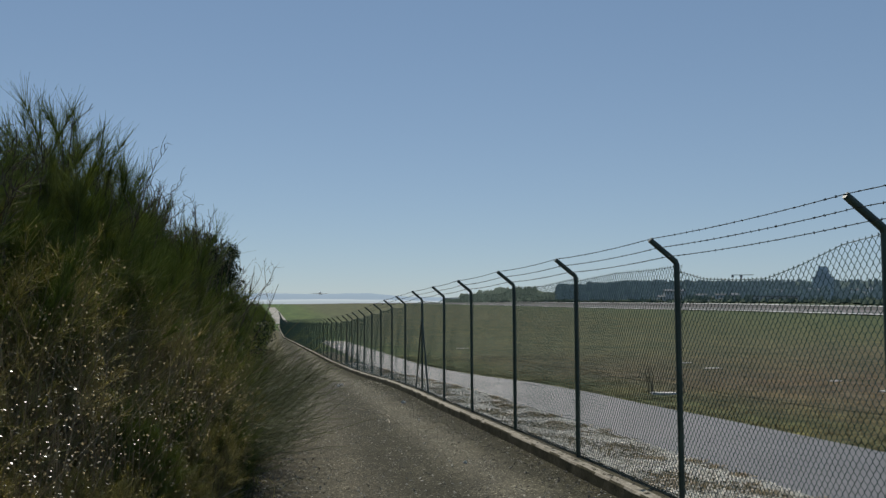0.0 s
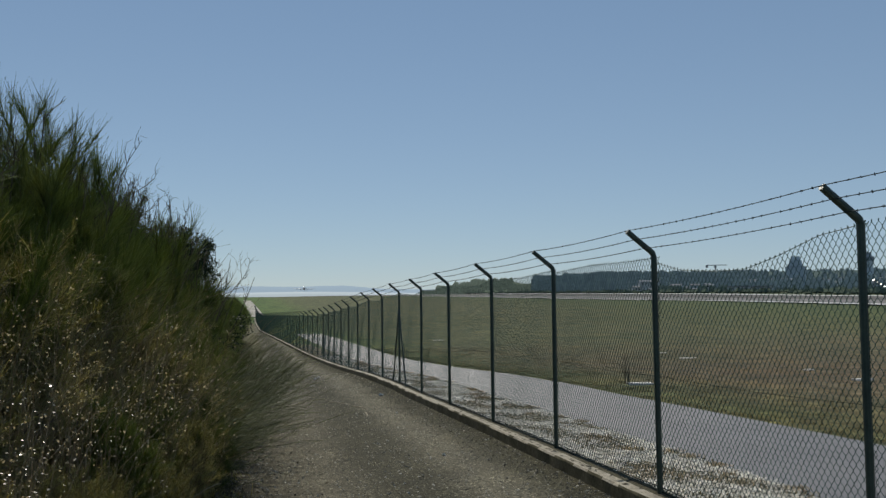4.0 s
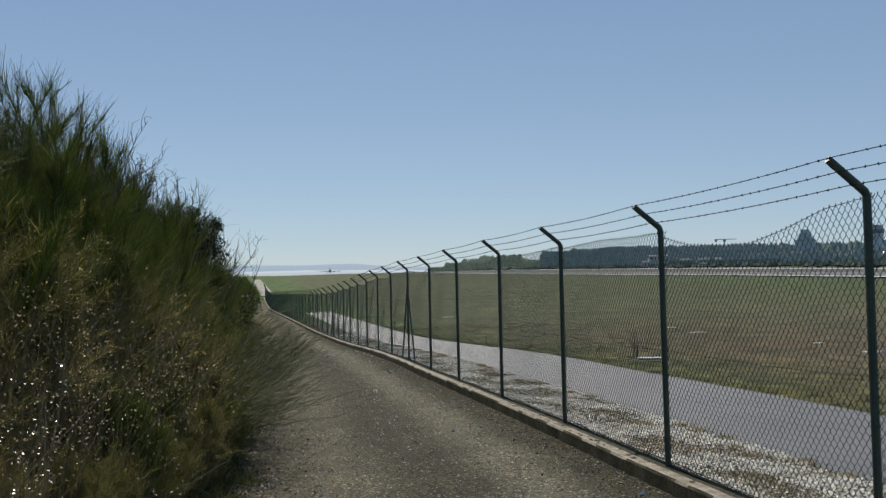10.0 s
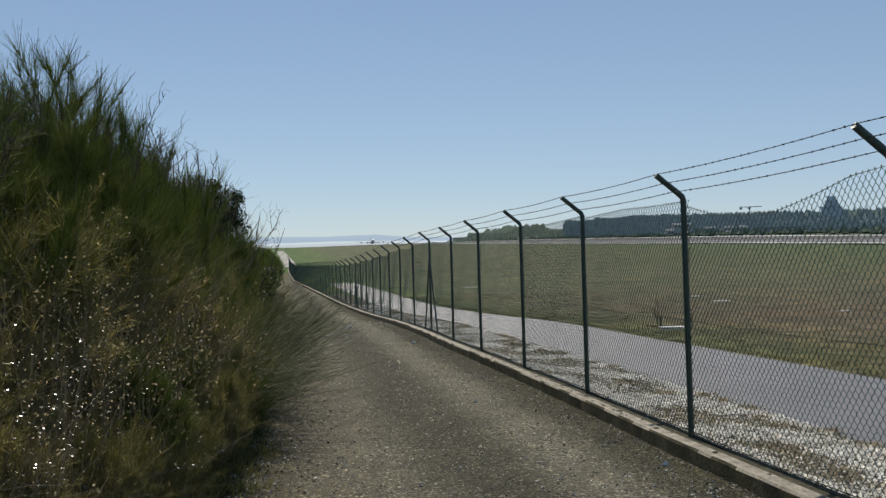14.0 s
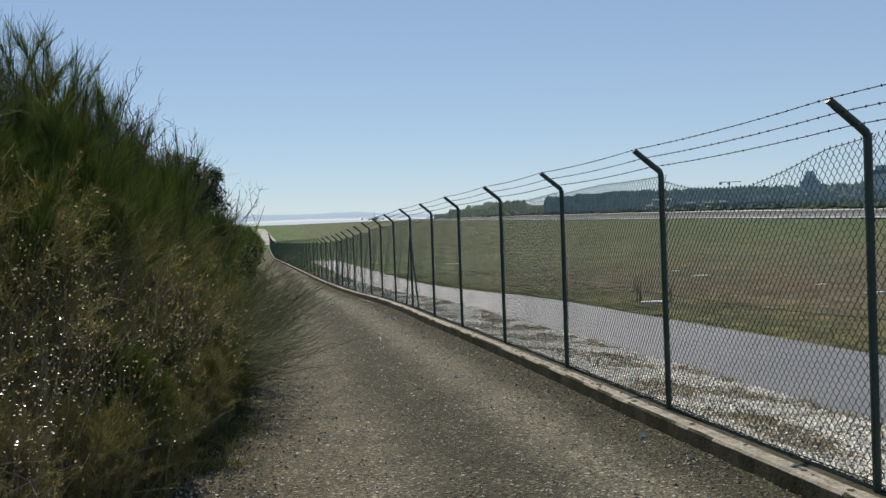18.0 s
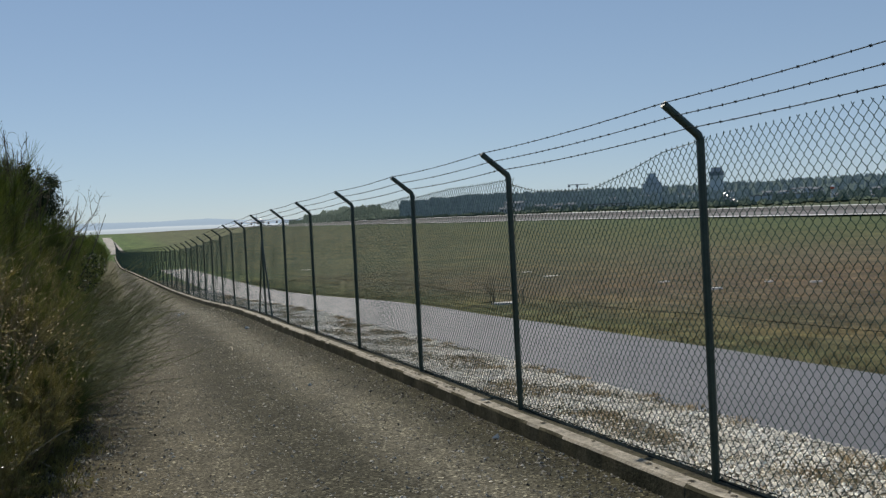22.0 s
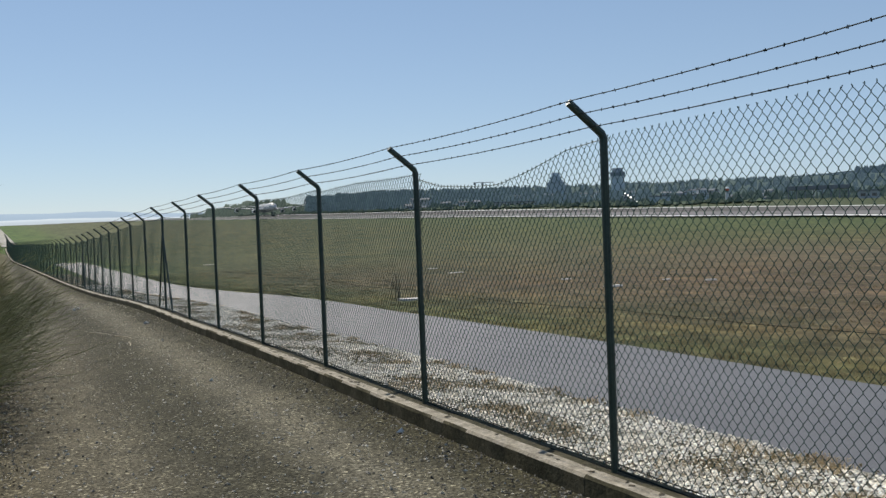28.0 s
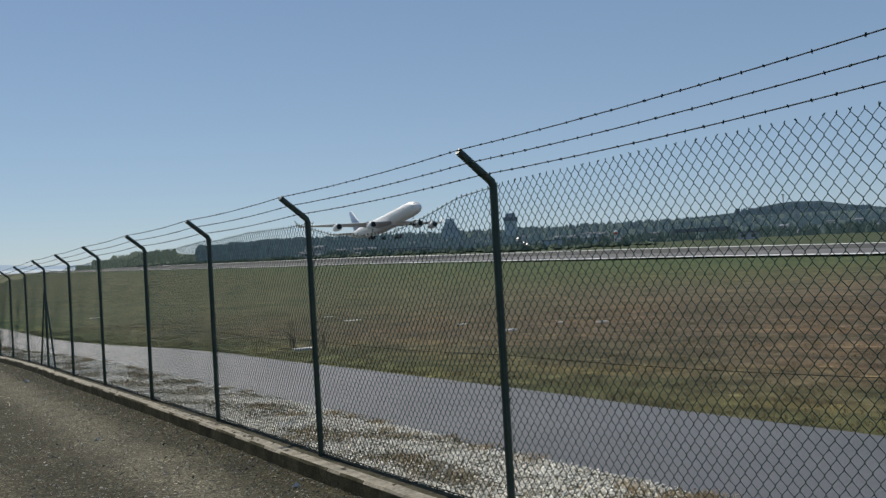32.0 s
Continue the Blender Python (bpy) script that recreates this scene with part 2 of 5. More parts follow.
M_DRY = mat("dry_brown_shoots", [(0.230, 0.230, 0.098), (0.356, 0.339, 0.155), (0.483, 0.437, 0.241)], 1.3, 0.7, island=0.35, transl=0.72, spec=0.1)
M_TWIG = mat("bare_twig_bark", [(0.105, 0.09, 0.062), (0.18, 0.155, 0.11)], 3.0, 0.85, island=0.3, spec=0.06)
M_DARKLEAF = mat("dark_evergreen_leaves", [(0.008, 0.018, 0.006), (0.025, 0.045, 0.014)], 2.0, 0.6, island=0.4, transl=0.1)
M_GRASS = mat("grass_blades", [(0.15, 0.14, 0.065), (0.23, 0.19, 0.1), (0.3, 0.24, 0.14)], 0.4, 0.8, island=0.4, transl=0.35)
M_DEADLEAF = mat("brown_dead_leaves", [(0.17, 0.14, 0.07), (0.36, 0.295, 0.18)], 2.0, 0.8, island=0.4)
M_LITTER = mat("dry_leaf_litter", [(0.13, 0.1, 0.065), (0.45, 0.4, 0.32)], 2.0, 0.6, island=0.6)
M_PATH = mat("pale_dirt", [(0.15, 0.145, 0.12), (0.34, 0.32, 0.28)], 0.5, 0.9, 0.3, 10.0, (2.5, 0.3))
M_SPRAY = mat("olive_broom_spray", [(0.09, 0.12, 0.042), (0.155, 0.175, 0.07), (0.26, 0.25, 0.135)], 1.5, 0.6, island=0.4, transl=0.5, spec=0.3)
M_VERGE = mat("verge_grass_ground", [(0.05, 0.055, 0.024), (0.085, 0.078, 0.042), (0.13, 0.115, 0.075)], 1.1, 0.95, 0.8, 18.0, (22.0, 0.5), spec=0.05)
M_CANE = mat("pale_cane_bark", [(0.3, 0.25, 0.17), (0.45, 0.39, 0.28)], 6.0, 0.6, spec=0.3)
M_SOIL = mat("verge_soil", [(0.055, 0.047, 0.031), (0.1, 0.085, 0.058)], 1.0, 0.95, 0.8, 30.0, (30.0, 0.4))
M_SLAB = mat("white_slab", [(0.48, 0.46, 0.42), (0.64, 0.62, 0.58)], 3.0, 0.9)
# Far walls, roofs and cab: the blue-grey lift in the colour stands for haze.
M_BLDG = mat("building_hazed_grey_wall", [(0.38, 0.44, 0.47), (0.46, 0.52, 0.55)], 0.1, 0.8, obj=0.1)
M_FARROOF = mat("hazed_grey_flat_roof", [(0.26, 0.3, 0.33), (0.34, 0.38, 0.41)], 0.1, 0.8)
M_CAB = mat("hazed_cab_glass", [(0.16, 0.2, 0.23), (0.22, 0.26, 0.29)], 0.3, 0.2, spec=0.6)
M_WEED = mat("dry_yellow_weeds", [(0.4, 0.31, 0.18), (0.55, 0.46, 0.3)], 0.7, 0.8, island=0.35, transl=0.45)
M_PALE = mat("building_pale_wall", [(0.36, 0.37, 0.37), (0.5, 0.51, 0.5)], 0.1, 0.8, obj=0.2)
M_ROOF = mat("building_roof", [(0.11, 0.13, 0.15), (0.17, 0.18, 0.19)], 0.2, 0.9, obj=0.3)
M_GLASS = mat("dark_window_glass", [(0.015, 0.02, 0.025), (0.03, 0.035, 0.04)], 1.0, 0.12, spec=0.8)
M_STEEL = mat("grey_painted_steel", [(0.12, 0.13, 0.14), (0.2, 0.21, 0.22)], 1.0, 0.5, spec=0.5)
M_RED = mat("red_paint", [(0.4, 0.06, 0.04), (0.5, 0.09, 0.06)], 1.0, 0.5)
M_SKIN = mat("aircraft_pale_grey_paint", [(0.66, 0.655, 0.64), (0.74, 0.735, 0.72)], 0.3, 0.4, spec=0.5)
M_WHITE = mat("white_paint", [(0.72, 0.72, 0.72), (0.8, 0.8, 0.8)], 0.3, 0.35, spec=0.5)
M_BELLY = mat("aircraft_belly_shade_grey", [(0.46, 0.46, 0.47), (0.54, 0.54, 0.55)], 0.3, 0.5, spec=0.4)
M_TAIL = mat("aircraft_tail_blue", [(0.1, 0.16, 0.26), (0.14, 0.2, 0.3)], 0.2, 0.4, spec=0.5)
M_TYRE = mat("tyre_rubber", [(0.015, 0.015, 0.015), (0.03, 0.03, 0.03)], 3.0, 0.8)


# Far woods and hills: distance haze is put in as bluish emission.
def haze_glow_mat(name, col, glow, island=0.0):
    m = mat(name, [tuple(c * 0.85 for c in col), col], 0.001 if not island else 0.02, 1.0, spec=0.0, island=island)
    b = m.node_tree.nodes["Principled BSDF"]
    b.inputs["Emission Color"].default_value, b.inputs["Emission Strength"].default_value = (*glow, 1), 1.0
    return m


M_FOREST = haze_glow_mat("far_forest", (0.05, 0.062, 0.048), (0.05, 0.08, 0.108), 0.5)
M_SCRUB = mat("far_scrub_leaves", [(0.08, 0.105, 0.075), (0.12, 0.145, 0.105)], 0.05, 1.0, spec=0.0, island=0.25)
M_BELT = haze_glow_mat("airfield_tree_belt", (0.05, 0.062, 0.042), (0.026, 0.042, 0.048), 0.4)
M_WOODED = haze_glow_mat("light_green_woods", (0.08, 0.095, 0.06), (0.085, 0.11, 0.098), 0.3)
M_HILLSIDE = haze_glow_mat("wooded_hillside", (0.05, 0.06, 0.042), (0.052, 0.08, 0.1))
M_HILLFAR = haze_glow_mat("far_wooded_hillside", (0.025, 0.034, 0.03), (0.042, 0.068, 0.1))
M_FARWOODS = haze_glow_mat("hazy_dark_woods", (0.03, 0.04, 0.034), (0.04, 0.066, 0.096), 0.3)
M_FAR = haze_glow_mat("distant_mountains", (0.1, 0.13, 0.16), (0.3, 0.385, 0.48))
M_HAZE = haze_glow_mat("pale_haze_band", (0.16, 0.18, 0.19), (0.5, 0.57, 0.63))

# ---------------------------------------------------------------- mesh helpers
rng = np.random.default_rng(7)


def mesh_from(name, verts, faces, material, smooth=False):
    me = bpy.data.meshes.new(name)
    me.from_pydata(np.asarray(verts, dtype=float).tolist(), [], np.asarray(faces).tolist() if isinstance(faces, np.ndarray) else faces)
    me.materials.append(material)
    if smooth:
        me.polygons.foreach_set("use_smooth", [True] * len(me.polygons))
    me.update()
    return me


def ob_from(name, verts, faces, material, parent=None, smooth=False, label=""):
    ob = new(name, mesh_from(name, verts, faces, material, smooth))
    if parent:
        ob.parent = parent
    if label:
        tagged(ob, label)
    return ob


def part(name, bm, material, parent=None, label="", smooth=False):
    me = bpy.data.meshes.new(name)
    bm.to_mesh(me)
    bm.free()
    me.materials.append(material)
    if smooth:
        me.polygons.foreach_set("use_smooth", [True] * len(me.polygons))
    ob = new(name, me)
    if parent:
        ob.parent = parent
    if label:
        tagged(ob, label)
    return ob


def empty(name, m=None):
    e = new(name)
    e.empty_display_size = 0.2
    if m is not None:
        e.matrix_basis = m
    return e


def box(bm, x0, x1, y0, y1, z0, z1, bevel=0.0, m=None):
    r = bmesh.ops.create_cube(bm, size=1)
    vs = r["verts"]
    bmesh.ops.scale(bm, vec=(x1 - x0, y1 - y0, z1 - z0), verts=vs)
    bmesh.ops.translate(bm, vec=((x0 + x1) / 2, (y0 + y1) / 2, (z0 + z1) / 2), verts=vs)
    if bevel:
        es = list({e for v in vs for e in v.link_edges})
        out = bmesh.ops.bevel(bm, geom=es, offset=bevel, segments=1, affect="EDGES")
        vs = list({v for f in out["faces"] for v in f.verts} | {v for v in vs if v.is_valid})
    if m is not None:
        bmesh.ops.transform(bm, matrix=m, verts=[v for v in vs if v.is_valid])
    return vs


def tubes(P, R, sides=3):
    """Tapered tubes along M lines of N points: P (M, N, 3), R (M, N). Verts and faces."""
    P, R = np.asarray(P, float), np.asarray(R, float)
    M, N, _ = P.shape
    T = np.gradient(P, axis=1)
    T /= np.linalg.norm(T, axis=2, keepdims=True) + 1e-9
    ref = np.where(np.abs(T[..., 2:3]) < 0.9, np.array([0, 0, 1.0]), np.array([1.0, 0, 0]))
    A = np.cross(T, ref)
    A /= np.linalg.norm(A, axis=2, keepdims=True) + 1e-9
    B = np.cross(T, A)
    ang = np.arange(sides) * 2 * np.pi / sides
    V = P[:, :, None] + R[:, :, None, None] * (np.cos(ang)[:, None] * A[:, :, None] + np.sin(ang)[:, None] * B[:, :, None])
    idx = np.arange(M * N * sides).reshape(M, N, sides)
    a, b = idx[:, :-1], idx[:, 1:]
    F = np.stack([a, np.roll(a, -1, 2), np.roll(b, -1, 2), b], -1).reshape(-1, 4)
    return V.reshape(-1, 3), F


def leaves(C, size, aspect=0.45, up=0.3, r=None):
    """Small pointed leaves, two bent triangles each, at the places C."""
    r = r or rng
    n = len(C)
    D = r.normal(size=(n, 3))
    D[:, 2] += up
    D /= np.linalg.norm(D, axis=1, keepdims=True)
    S = np.cross(D, r.normal(size=(n, 3)))
    S /= np.linalg.norm(S, axis=1, keepdims=True) + 1e-9
    L = (size * r.uniform(0.6, 1.3, n))[:, None]
    Nn = np.cross(D, S)
    V = np.stack([C, C + D * L * 0.5 + S * L * aspect + Nn * L * 0.12, C + D * L, C + D * L * 0.5 - S * L * aspect + Nn * L * 0.12], 1).reshape(-1, 3)
    i = np.arange(n)[:, None] * 4
    F = np.concatenate([i + [0, 1, 2], i + [0, 2, 3]])
    return V, F


def stones(C, size, r=None, flat=0.7):
    r = r or rng
    n = len(C)
    base = np.array([[1, 0, 0], [0, 1, 0], [-1, 0, 0], [0, -1, 0], [0.2, 0.1, 1], [0, 0, -0.6]], float)
    a = r.uniform(0, 6.283, n)
    V = base[None] * r.uniform(0.65, 1.3, (n, 6, 3)) * np.array([1, 0.8, flat])
    x = V[..., 0] * np.cos(a)[:, None] - V[..., 1] * np.sin(a)[:, None]
    y = V[..., 0] * np.sin(a)[:, None] + V[..., 1] * np.cos(a)[:, None]
    V = np.stack([x, y, V[..., 2]], -1) * (np.asarray(size) * np.ones(n))[:, None, None] + np.asarray(C)[:, None]
    f = np.array([[0, 1, 4], [1, 2, 4], [2, 3, 4], [3, 0, 4], [1, 0, 5], [2, 1, 5], [3, 2, 5], [0, 3, 5]])
    F = (np.arange(n)[:, None, None] * 6 + f[None]).reshape(-1, 3)
    return V.reshape(-1, 3), F


def joined(*pieces):
    """Several (verts, faces) as one list of verts and faces."""
    vs, fs, o = [], [], 0
    for v, f in pieces:
        vs.append(np.asarray(v))
        fs += (np.asarray(f) + o).tolist()
        o += len(v)
    return np.concatenate(vs), fs


# ---------------------------------------------------------------- the lie of the land
FY = [-60, 0, 5, 8, 11, 14, 17, 20, 23, 26, 29, 35, 41, 47, 54, 66, 80, 95, 110, 128, 140, 150, 166, 200, 300, 400, 600, 1000, 3000, 5000]
FZ = [0.87, 0.24, 0.117, 0.075, 0.053, 0.01, -0.04, -0.1, -0.13, -0.2, -0.28, -0.5, -0.69, -0.85, -0.96, -1.03, -1.11, -1.2, -1.33, -1.45, -1.1, -0.6, 0.0, 1.0, 3.4, 5.0, 6.9, 10.5, 27.0, 44.0]
RS = [-2000, -300, 0, 93, 117, 153, 192, 247, 333, 481, 809, 1500, 2500, 5000]
RZ = [-30, -5.5, -1.3, -0.2, 0.35, 0.85, 1.5, 2.36, 3.3, 5.3, 9.4, 15.5, 24.0, 44.0]
RUN_P, RUN_AZ = 167.0, radians(-0.5)   # the runway's distance from the camera's place, and the way it runs


def fence_z(y):
    return np.interp(y, FY, FZ)


def fence_x(y):
    return np.interp(y, [-60, 47, 53, 80, 110, 128, 150], [3.57, 3.53, 3.4, 2.7, 1.96, 1.55, 1.05])


def post_height(y):
    """The posts keep an even line while the ground dips."""
    return float(np.interp(y, [5, 11, 14, 20, 26, 35, 47, 54, 80, 128], [2.118, 2.118, 2.14, 2.18, 2.185, 2.23, 2.24, 2.2, 2.1, 2.0]))


def run_ps(x, y):
    return x * math.cos(RUN_AZ) - y * math.sin(RUN_AZ), x * math.sin(RUN_AZ) + y * math.cos(RUN_AZ)


def run_z(p, s):
    """The airfield's height by the runway: it falls towards the near end, and tilts a little to the fence."""
    return np.interp(s, RS, RZ) + 0.022 * np.interp(s, [100, 200, 420], [0.15, 0.4, 1.0]) * np.clip(np.asarray(p, float) - 137.0, 0, 90) + 0.006 * np.clip(np.asarray(p, float) - 227.0, 0, 400)


def land(x, y):
    """The height of the ground."""
    x, y = np.asarray(x, float), np.asarray(y, float)
    p, s = run_ps(x, y)
    near = fence_z(y) - 0.16 + 0.04 * np.clip(-x - 1.0, 0, 3)
    w = np.clip((p - 9) / 125.0, 0, 1)
    w = w * w * (3 - 2 * w) * 0.5 + w * 0.5
    return near * (1 - w) + run_z(p, s) * w


def strip(name, x0, x1, ys, lift, material, nx=6, follow=False, lift1=None):
    """A strip of ground between x0 and x1 that lies a little over the land."""
    V, F = [], []
    for j, y in enumerate(ys):
        sh = float(fence_x(y)) - 3.57 if follow else 0.0
        for i in range(nx + 1):
            x = x0 + (x1 - x0) * i / nx + sh
            V.append((x, y, float(land(x, y)) + lift + ((lift1 - lift) * i / nx if lift1 is not None else 0.0)))
    for j in range(len(ys) - 1):
        for i in range(nx):
            a = j * (nx + 1) + i
            F.append((a, a + 1, a + nx + 2, a + nx + 1))
    return ob_from(name, V, F, material, smooth=True)


def spread(lo, hi, first, grow):
    out, step = [0.0], first
    while out[-1] < hi:
        out.append(out[-1] + step)
        step *= grow
    neg, step = [0.0], first
    while neg[-1] > lo:
        neg.append(neg[-1] - step)
        step *= grow
    return np.array(sorted(set(neg + out)))


def build_ground():
    xs, ys = spread(-4600, 4600, 1.0, 1.045), spread(-900, 4800, 1.5, 1.035)
    X, Y = np.meshgrid(xs, ys)
    Z = land(X, Y)
    V = np.stack([X, Y, Z], -1).reshape(-1, 3)
    nx = len(xs)
    i, j = np.meshgrid(np.arange(nx - 1), np.arange(len(ys) - 1))
    a = (j * nx + i).reshape(-1)
    F = np.stack([a, a + 1, a + nx + 1, a + nx], 1)
    tagged(ob_from("ground", V, F, M_FIELD, smooth=True), "patchy green and brown airfield grass", "ground", kind="structure")
    ynear = np.concatenate([np.arange(-12, 60, 0.75), np.arange(60, 148, 4.0)])
    tagged(strip("track", -1.3, 3.41, ynear, 0.03, M_TRACK, 8, True), "worn dark gravel and asphalt track beside the fence", "track", kind="structure")
    tagged(strip("verge", -9.0, -1.2, ynear, 0.03, M_SOIL, 8, True), "dark bare soil under the hedge", "soil", kind="structure")
    V, F, yv = [], [], np.concatenate([np.arange(17, 60, 0.6), np.arange(60, 148, 3.0)])
    for j, y in enumerate(yv):
        edge = float(np.interp(y, [17, 24, 34, 60, 148], [-0.6, -0.1, 0.6, 0.8, 0.7])) + 0.28 * noise.noise(Vector((y * 0.35, 1.0, 0))) + 0.12 * noise.noise(Vector((y * 1.7, 5.0, 0)))
        for i in range(5):
            x = -1.4 + (edge + 1.4) * i / 4
            V.append((x, y, float(land(x, y)) + (0.05 if i < 4 else 0.031)))
        if j:
            F += [(5 * j - 5 + i, 5 * j - 4 + i, 5 * j + 1 + i, 5 * j + i) for i in range(4)]
    tagged(ob_from("grass_verge", V, F, M_VERGE, smooth=True), "rough olive grass verge beside the track", "verge", kind="structure")
    tagged(strip("gravel_strip", 3.66, 5.15, ynear[:100], 0.105, M_GRAVEL_BED, 4, True, 0.045), "bed of pale gravel behind the fence", "gravel", kind="structure")
    tagged(strip("service_road", 5.05, 7.9, np.concatenate([np.arange(-12, 60, 0.75), np.arange(60, 112, 4.0)]), 0.04, M_ROAD, 6, False), "smooth grey asphalt service road inside the fence", "road", kind="structure")


def pale_path():
    """The track where it climbs again, bright in the sun."""
    V, F = [], []
    for k in range(13):
        y = 164 + k * 11.0
        c = 1.4 - (y - 166) * 0.0152
        wl, wr = (noise.noise(Vector((k * 0.7, q, 0))) * 0.35 for q in (2.0, 7.0))
        for dx in (-1.1 + wl, 0.0, 1.15 + wr):
            V.append((c + dx, y, float(land(c + dx, y)) + 0.12))
    for k in range(12):
        for j in range(2):
            a = k * 3 + j
            F.append((a, a + 1, a + 4, a + 3))
    tagged(ob_from("dirt_path", V, F, M_PATH), "pale dirt path climbing the slope", "path", kind="structure")


def runway_strip(name, p0, p1, s0, s1, lift, material, label, category, n=120):
    V, F = [], []
    for k in range(n + 1):
        s = s0 + (s1 - s0) * (k / n) ** 1.5
        for p in (p0, p1):
            x = p * math.cos(RUN_AZ) + s * math.sin(RUN_AZ)
            y = -p * math.sin(RUN_AZ) + s * math.cos(RUN_AZ)
            V.append((x, y, float(run_z(p, s)) + lift))
    for k in range(n):
        F.append((2 * k, 2 * k + 1, 2 * k + 3, 2 * k + 2))
    return tagged(ob_from(name, V, F, material), label, category, kind="structure")


build_ground()
pale_path()
runway_strip("runway", RUN_P - 41, RUN_P - 2, -150, 3300, 0.25, M_RUNWAY, "long grey concrete runway shoulder", "runway")
runway_strip("runway", RUN_P - 2, RUN_P + 43, -150, 3300, 0.25, M_RUNWAY_MID, "long brownish asphalt runway", "runway")
runway_strip("runway_edge_line", RUN_P - 41, RUN_P - 36, -150, 3300, 0.3, M_LINE, "white painted runway edge line", "marking")
runway_strip("runway_edge_line", RUN_P + 43, RUN_P + 49, -150, 3300, 0.3, M_LINE, "white painted runway edge line", "marking")

# ---------------------------------------------------------------- kerb under the fence
def kerb_mesh(seed, L):
    r = np.random.default_rng(seed)
    n = 14
    prof = [(-0.23, -0.35), (-0.215, -0.012), (-0.2, 0.008), (-0.08, 0.006), (-0.062, -0.008), (0.1, -0.012), (0.115, -0.03), (0.115, -0.3)]
    V, F = [], []
    for i in range(n + 1):
        y = L * i / n
        chip = r.uniform(0, 0.018) if r.random() < 0.3 else r.uniform(0, 0.004)
        for j, (x, z) in enumerate(prof):
            V.append((x + (chip if j in (1, 2) else 0) + r.normal(0, 0.0015), y, z - (chip * 0.7 if j in (1, 2) else 0) + r.normal(0, 0.0012)))
    m = len(prof)
    for i in range(n):
        for j in range(m - 1):
            a = i * m + j
            F.append((a, a + 1, a + m + 1, a + m))
    F += [tuple(range(m))[::-1], tuple(range(n * m, n * m + m))]
    me = mesh_from("kerb_section", V, F, M_KERB)
    me.materials.append(M_KERBSHADE)
    # shaded track-side face, and the back strip under the mesh, get the darker colour
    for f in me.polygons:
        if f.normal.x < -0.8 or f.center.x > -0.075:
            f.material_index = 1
    return me


def along(k):
    """Foot of fence post k: its place and the way to the next."""
    known = {0: 5.11, 1: 8.09, 2: 11.03, 3: 14.03, 4: 17.18, 5: 20.07, 6: 23.09}
    y = known.get(k, 8.087 + 3.0 * (k - 1))
    return Vector((float(fence_x(y)), y, float(fence_z(y))))


POSTS = list(range(-3, 52))


def span_pose(a, b):
    d = b - a
    return Matrix.Translation(a) @ pose(0, 0, 0, math.degrees(math.atan2(d.z, math.hypot(d.x, d.y))), 0, math.degrees(-math.atan2(d.x, d.y)))


def build_kerb():
    kerb = tagged(empty("kerb"), "low weathered concrete kerb carrying the fence", "kerb", kind="structure")
    shapes = [kerb_mesh(s, 2.99) for s in range(4)]
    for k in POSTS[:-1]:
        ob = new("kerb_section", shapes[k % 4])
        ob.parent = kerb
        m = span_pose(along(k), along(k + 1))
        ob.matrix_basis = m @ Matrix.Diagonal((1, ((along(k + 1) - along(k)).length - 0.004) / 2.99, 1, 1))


# ---------------------------------------------------------------- fence
POST_H, ARM = 2.118, Vector((-0.248, 0, 0.192))


def post_mesh():
    z = POST_H
    line = [(0, 0, -0.2), (0, 0, z - 0.03), (-0.012, 0, z + 0.0), (-0.045, 0, z + 0.028), (ARM.x, 0, z + ARM.z)]
    V, F = tubes([line], [[0.026, 0.026, 0.027, 0.026, 0.025]], 10)
    F = F.tolist() + [tuple(range(40, 50))]
    return mesh_from("post", V, F, M_POST, False)


def link_mesh(tops, L=2.98, seed=0, wire=0.0022, edged=True):
    """Woven wire: zigzag wires that hook into each other. tops: (share of the length, height) of the upper edge."""
    r = np.random.default_rng(seed)
    p, dz, H = 0.0325, 0.039, 2.05
    n, lv = int((L + 0.08) / p), int(H / dz) + 1
    c, j = np.meshgrid(np.arange(n), np.arange(lv), indexing="ij")
    y = (c + (c + j) % 2) * p - 0.05
    top = np.interp(y / L, [t[0] for t in tops], [t[1] for t in tops])
    bulge = 0.012 * np.sin(y / L * 9 + j * 0.11 + seed) * np.sin(j / lv * 3.1)
    z = 0.015 + j / (lv - 1) * (top - 0.015) + bulge * 0.5
    x = 0.03 + np.where((c + j) % 2 == 0, 0.0018, -0.0018) + bulge
    P = np.stack([x, y, z], -1)
    half = 0.08 * dz
    Q = np.stack([P + [0, 0, -half], P + [0, 0, half]], 2).reshape(n, 2 * lv, 3)
    V, F = tubes(Q, np.full((n, 2 * lv), wire), 3)
    # the twisted ends along the upper edge
    e = P[:, -1]
    up_ = r.uniform(0.005, 0.013, n)
    tip = np.stack([e, e + np.stack([np.zeros(n), r.uniform(-0.012, 0.012, n), up_], 1)], 1)
    pieces = [(V, F), tubes(tip, np.tile([0.0032, 0.0024], (n, 1)), 3)]
    if edged:
        pieces.append(tubes(np.stack([np.full(n, 0.03), e[:, 1], e[:, 2] - 0.004], 1)[None], np.full((1, n), 0.0028), 4))
    return mesh_from("chain_link_panel", *joined(*pieces), M_WIRE)


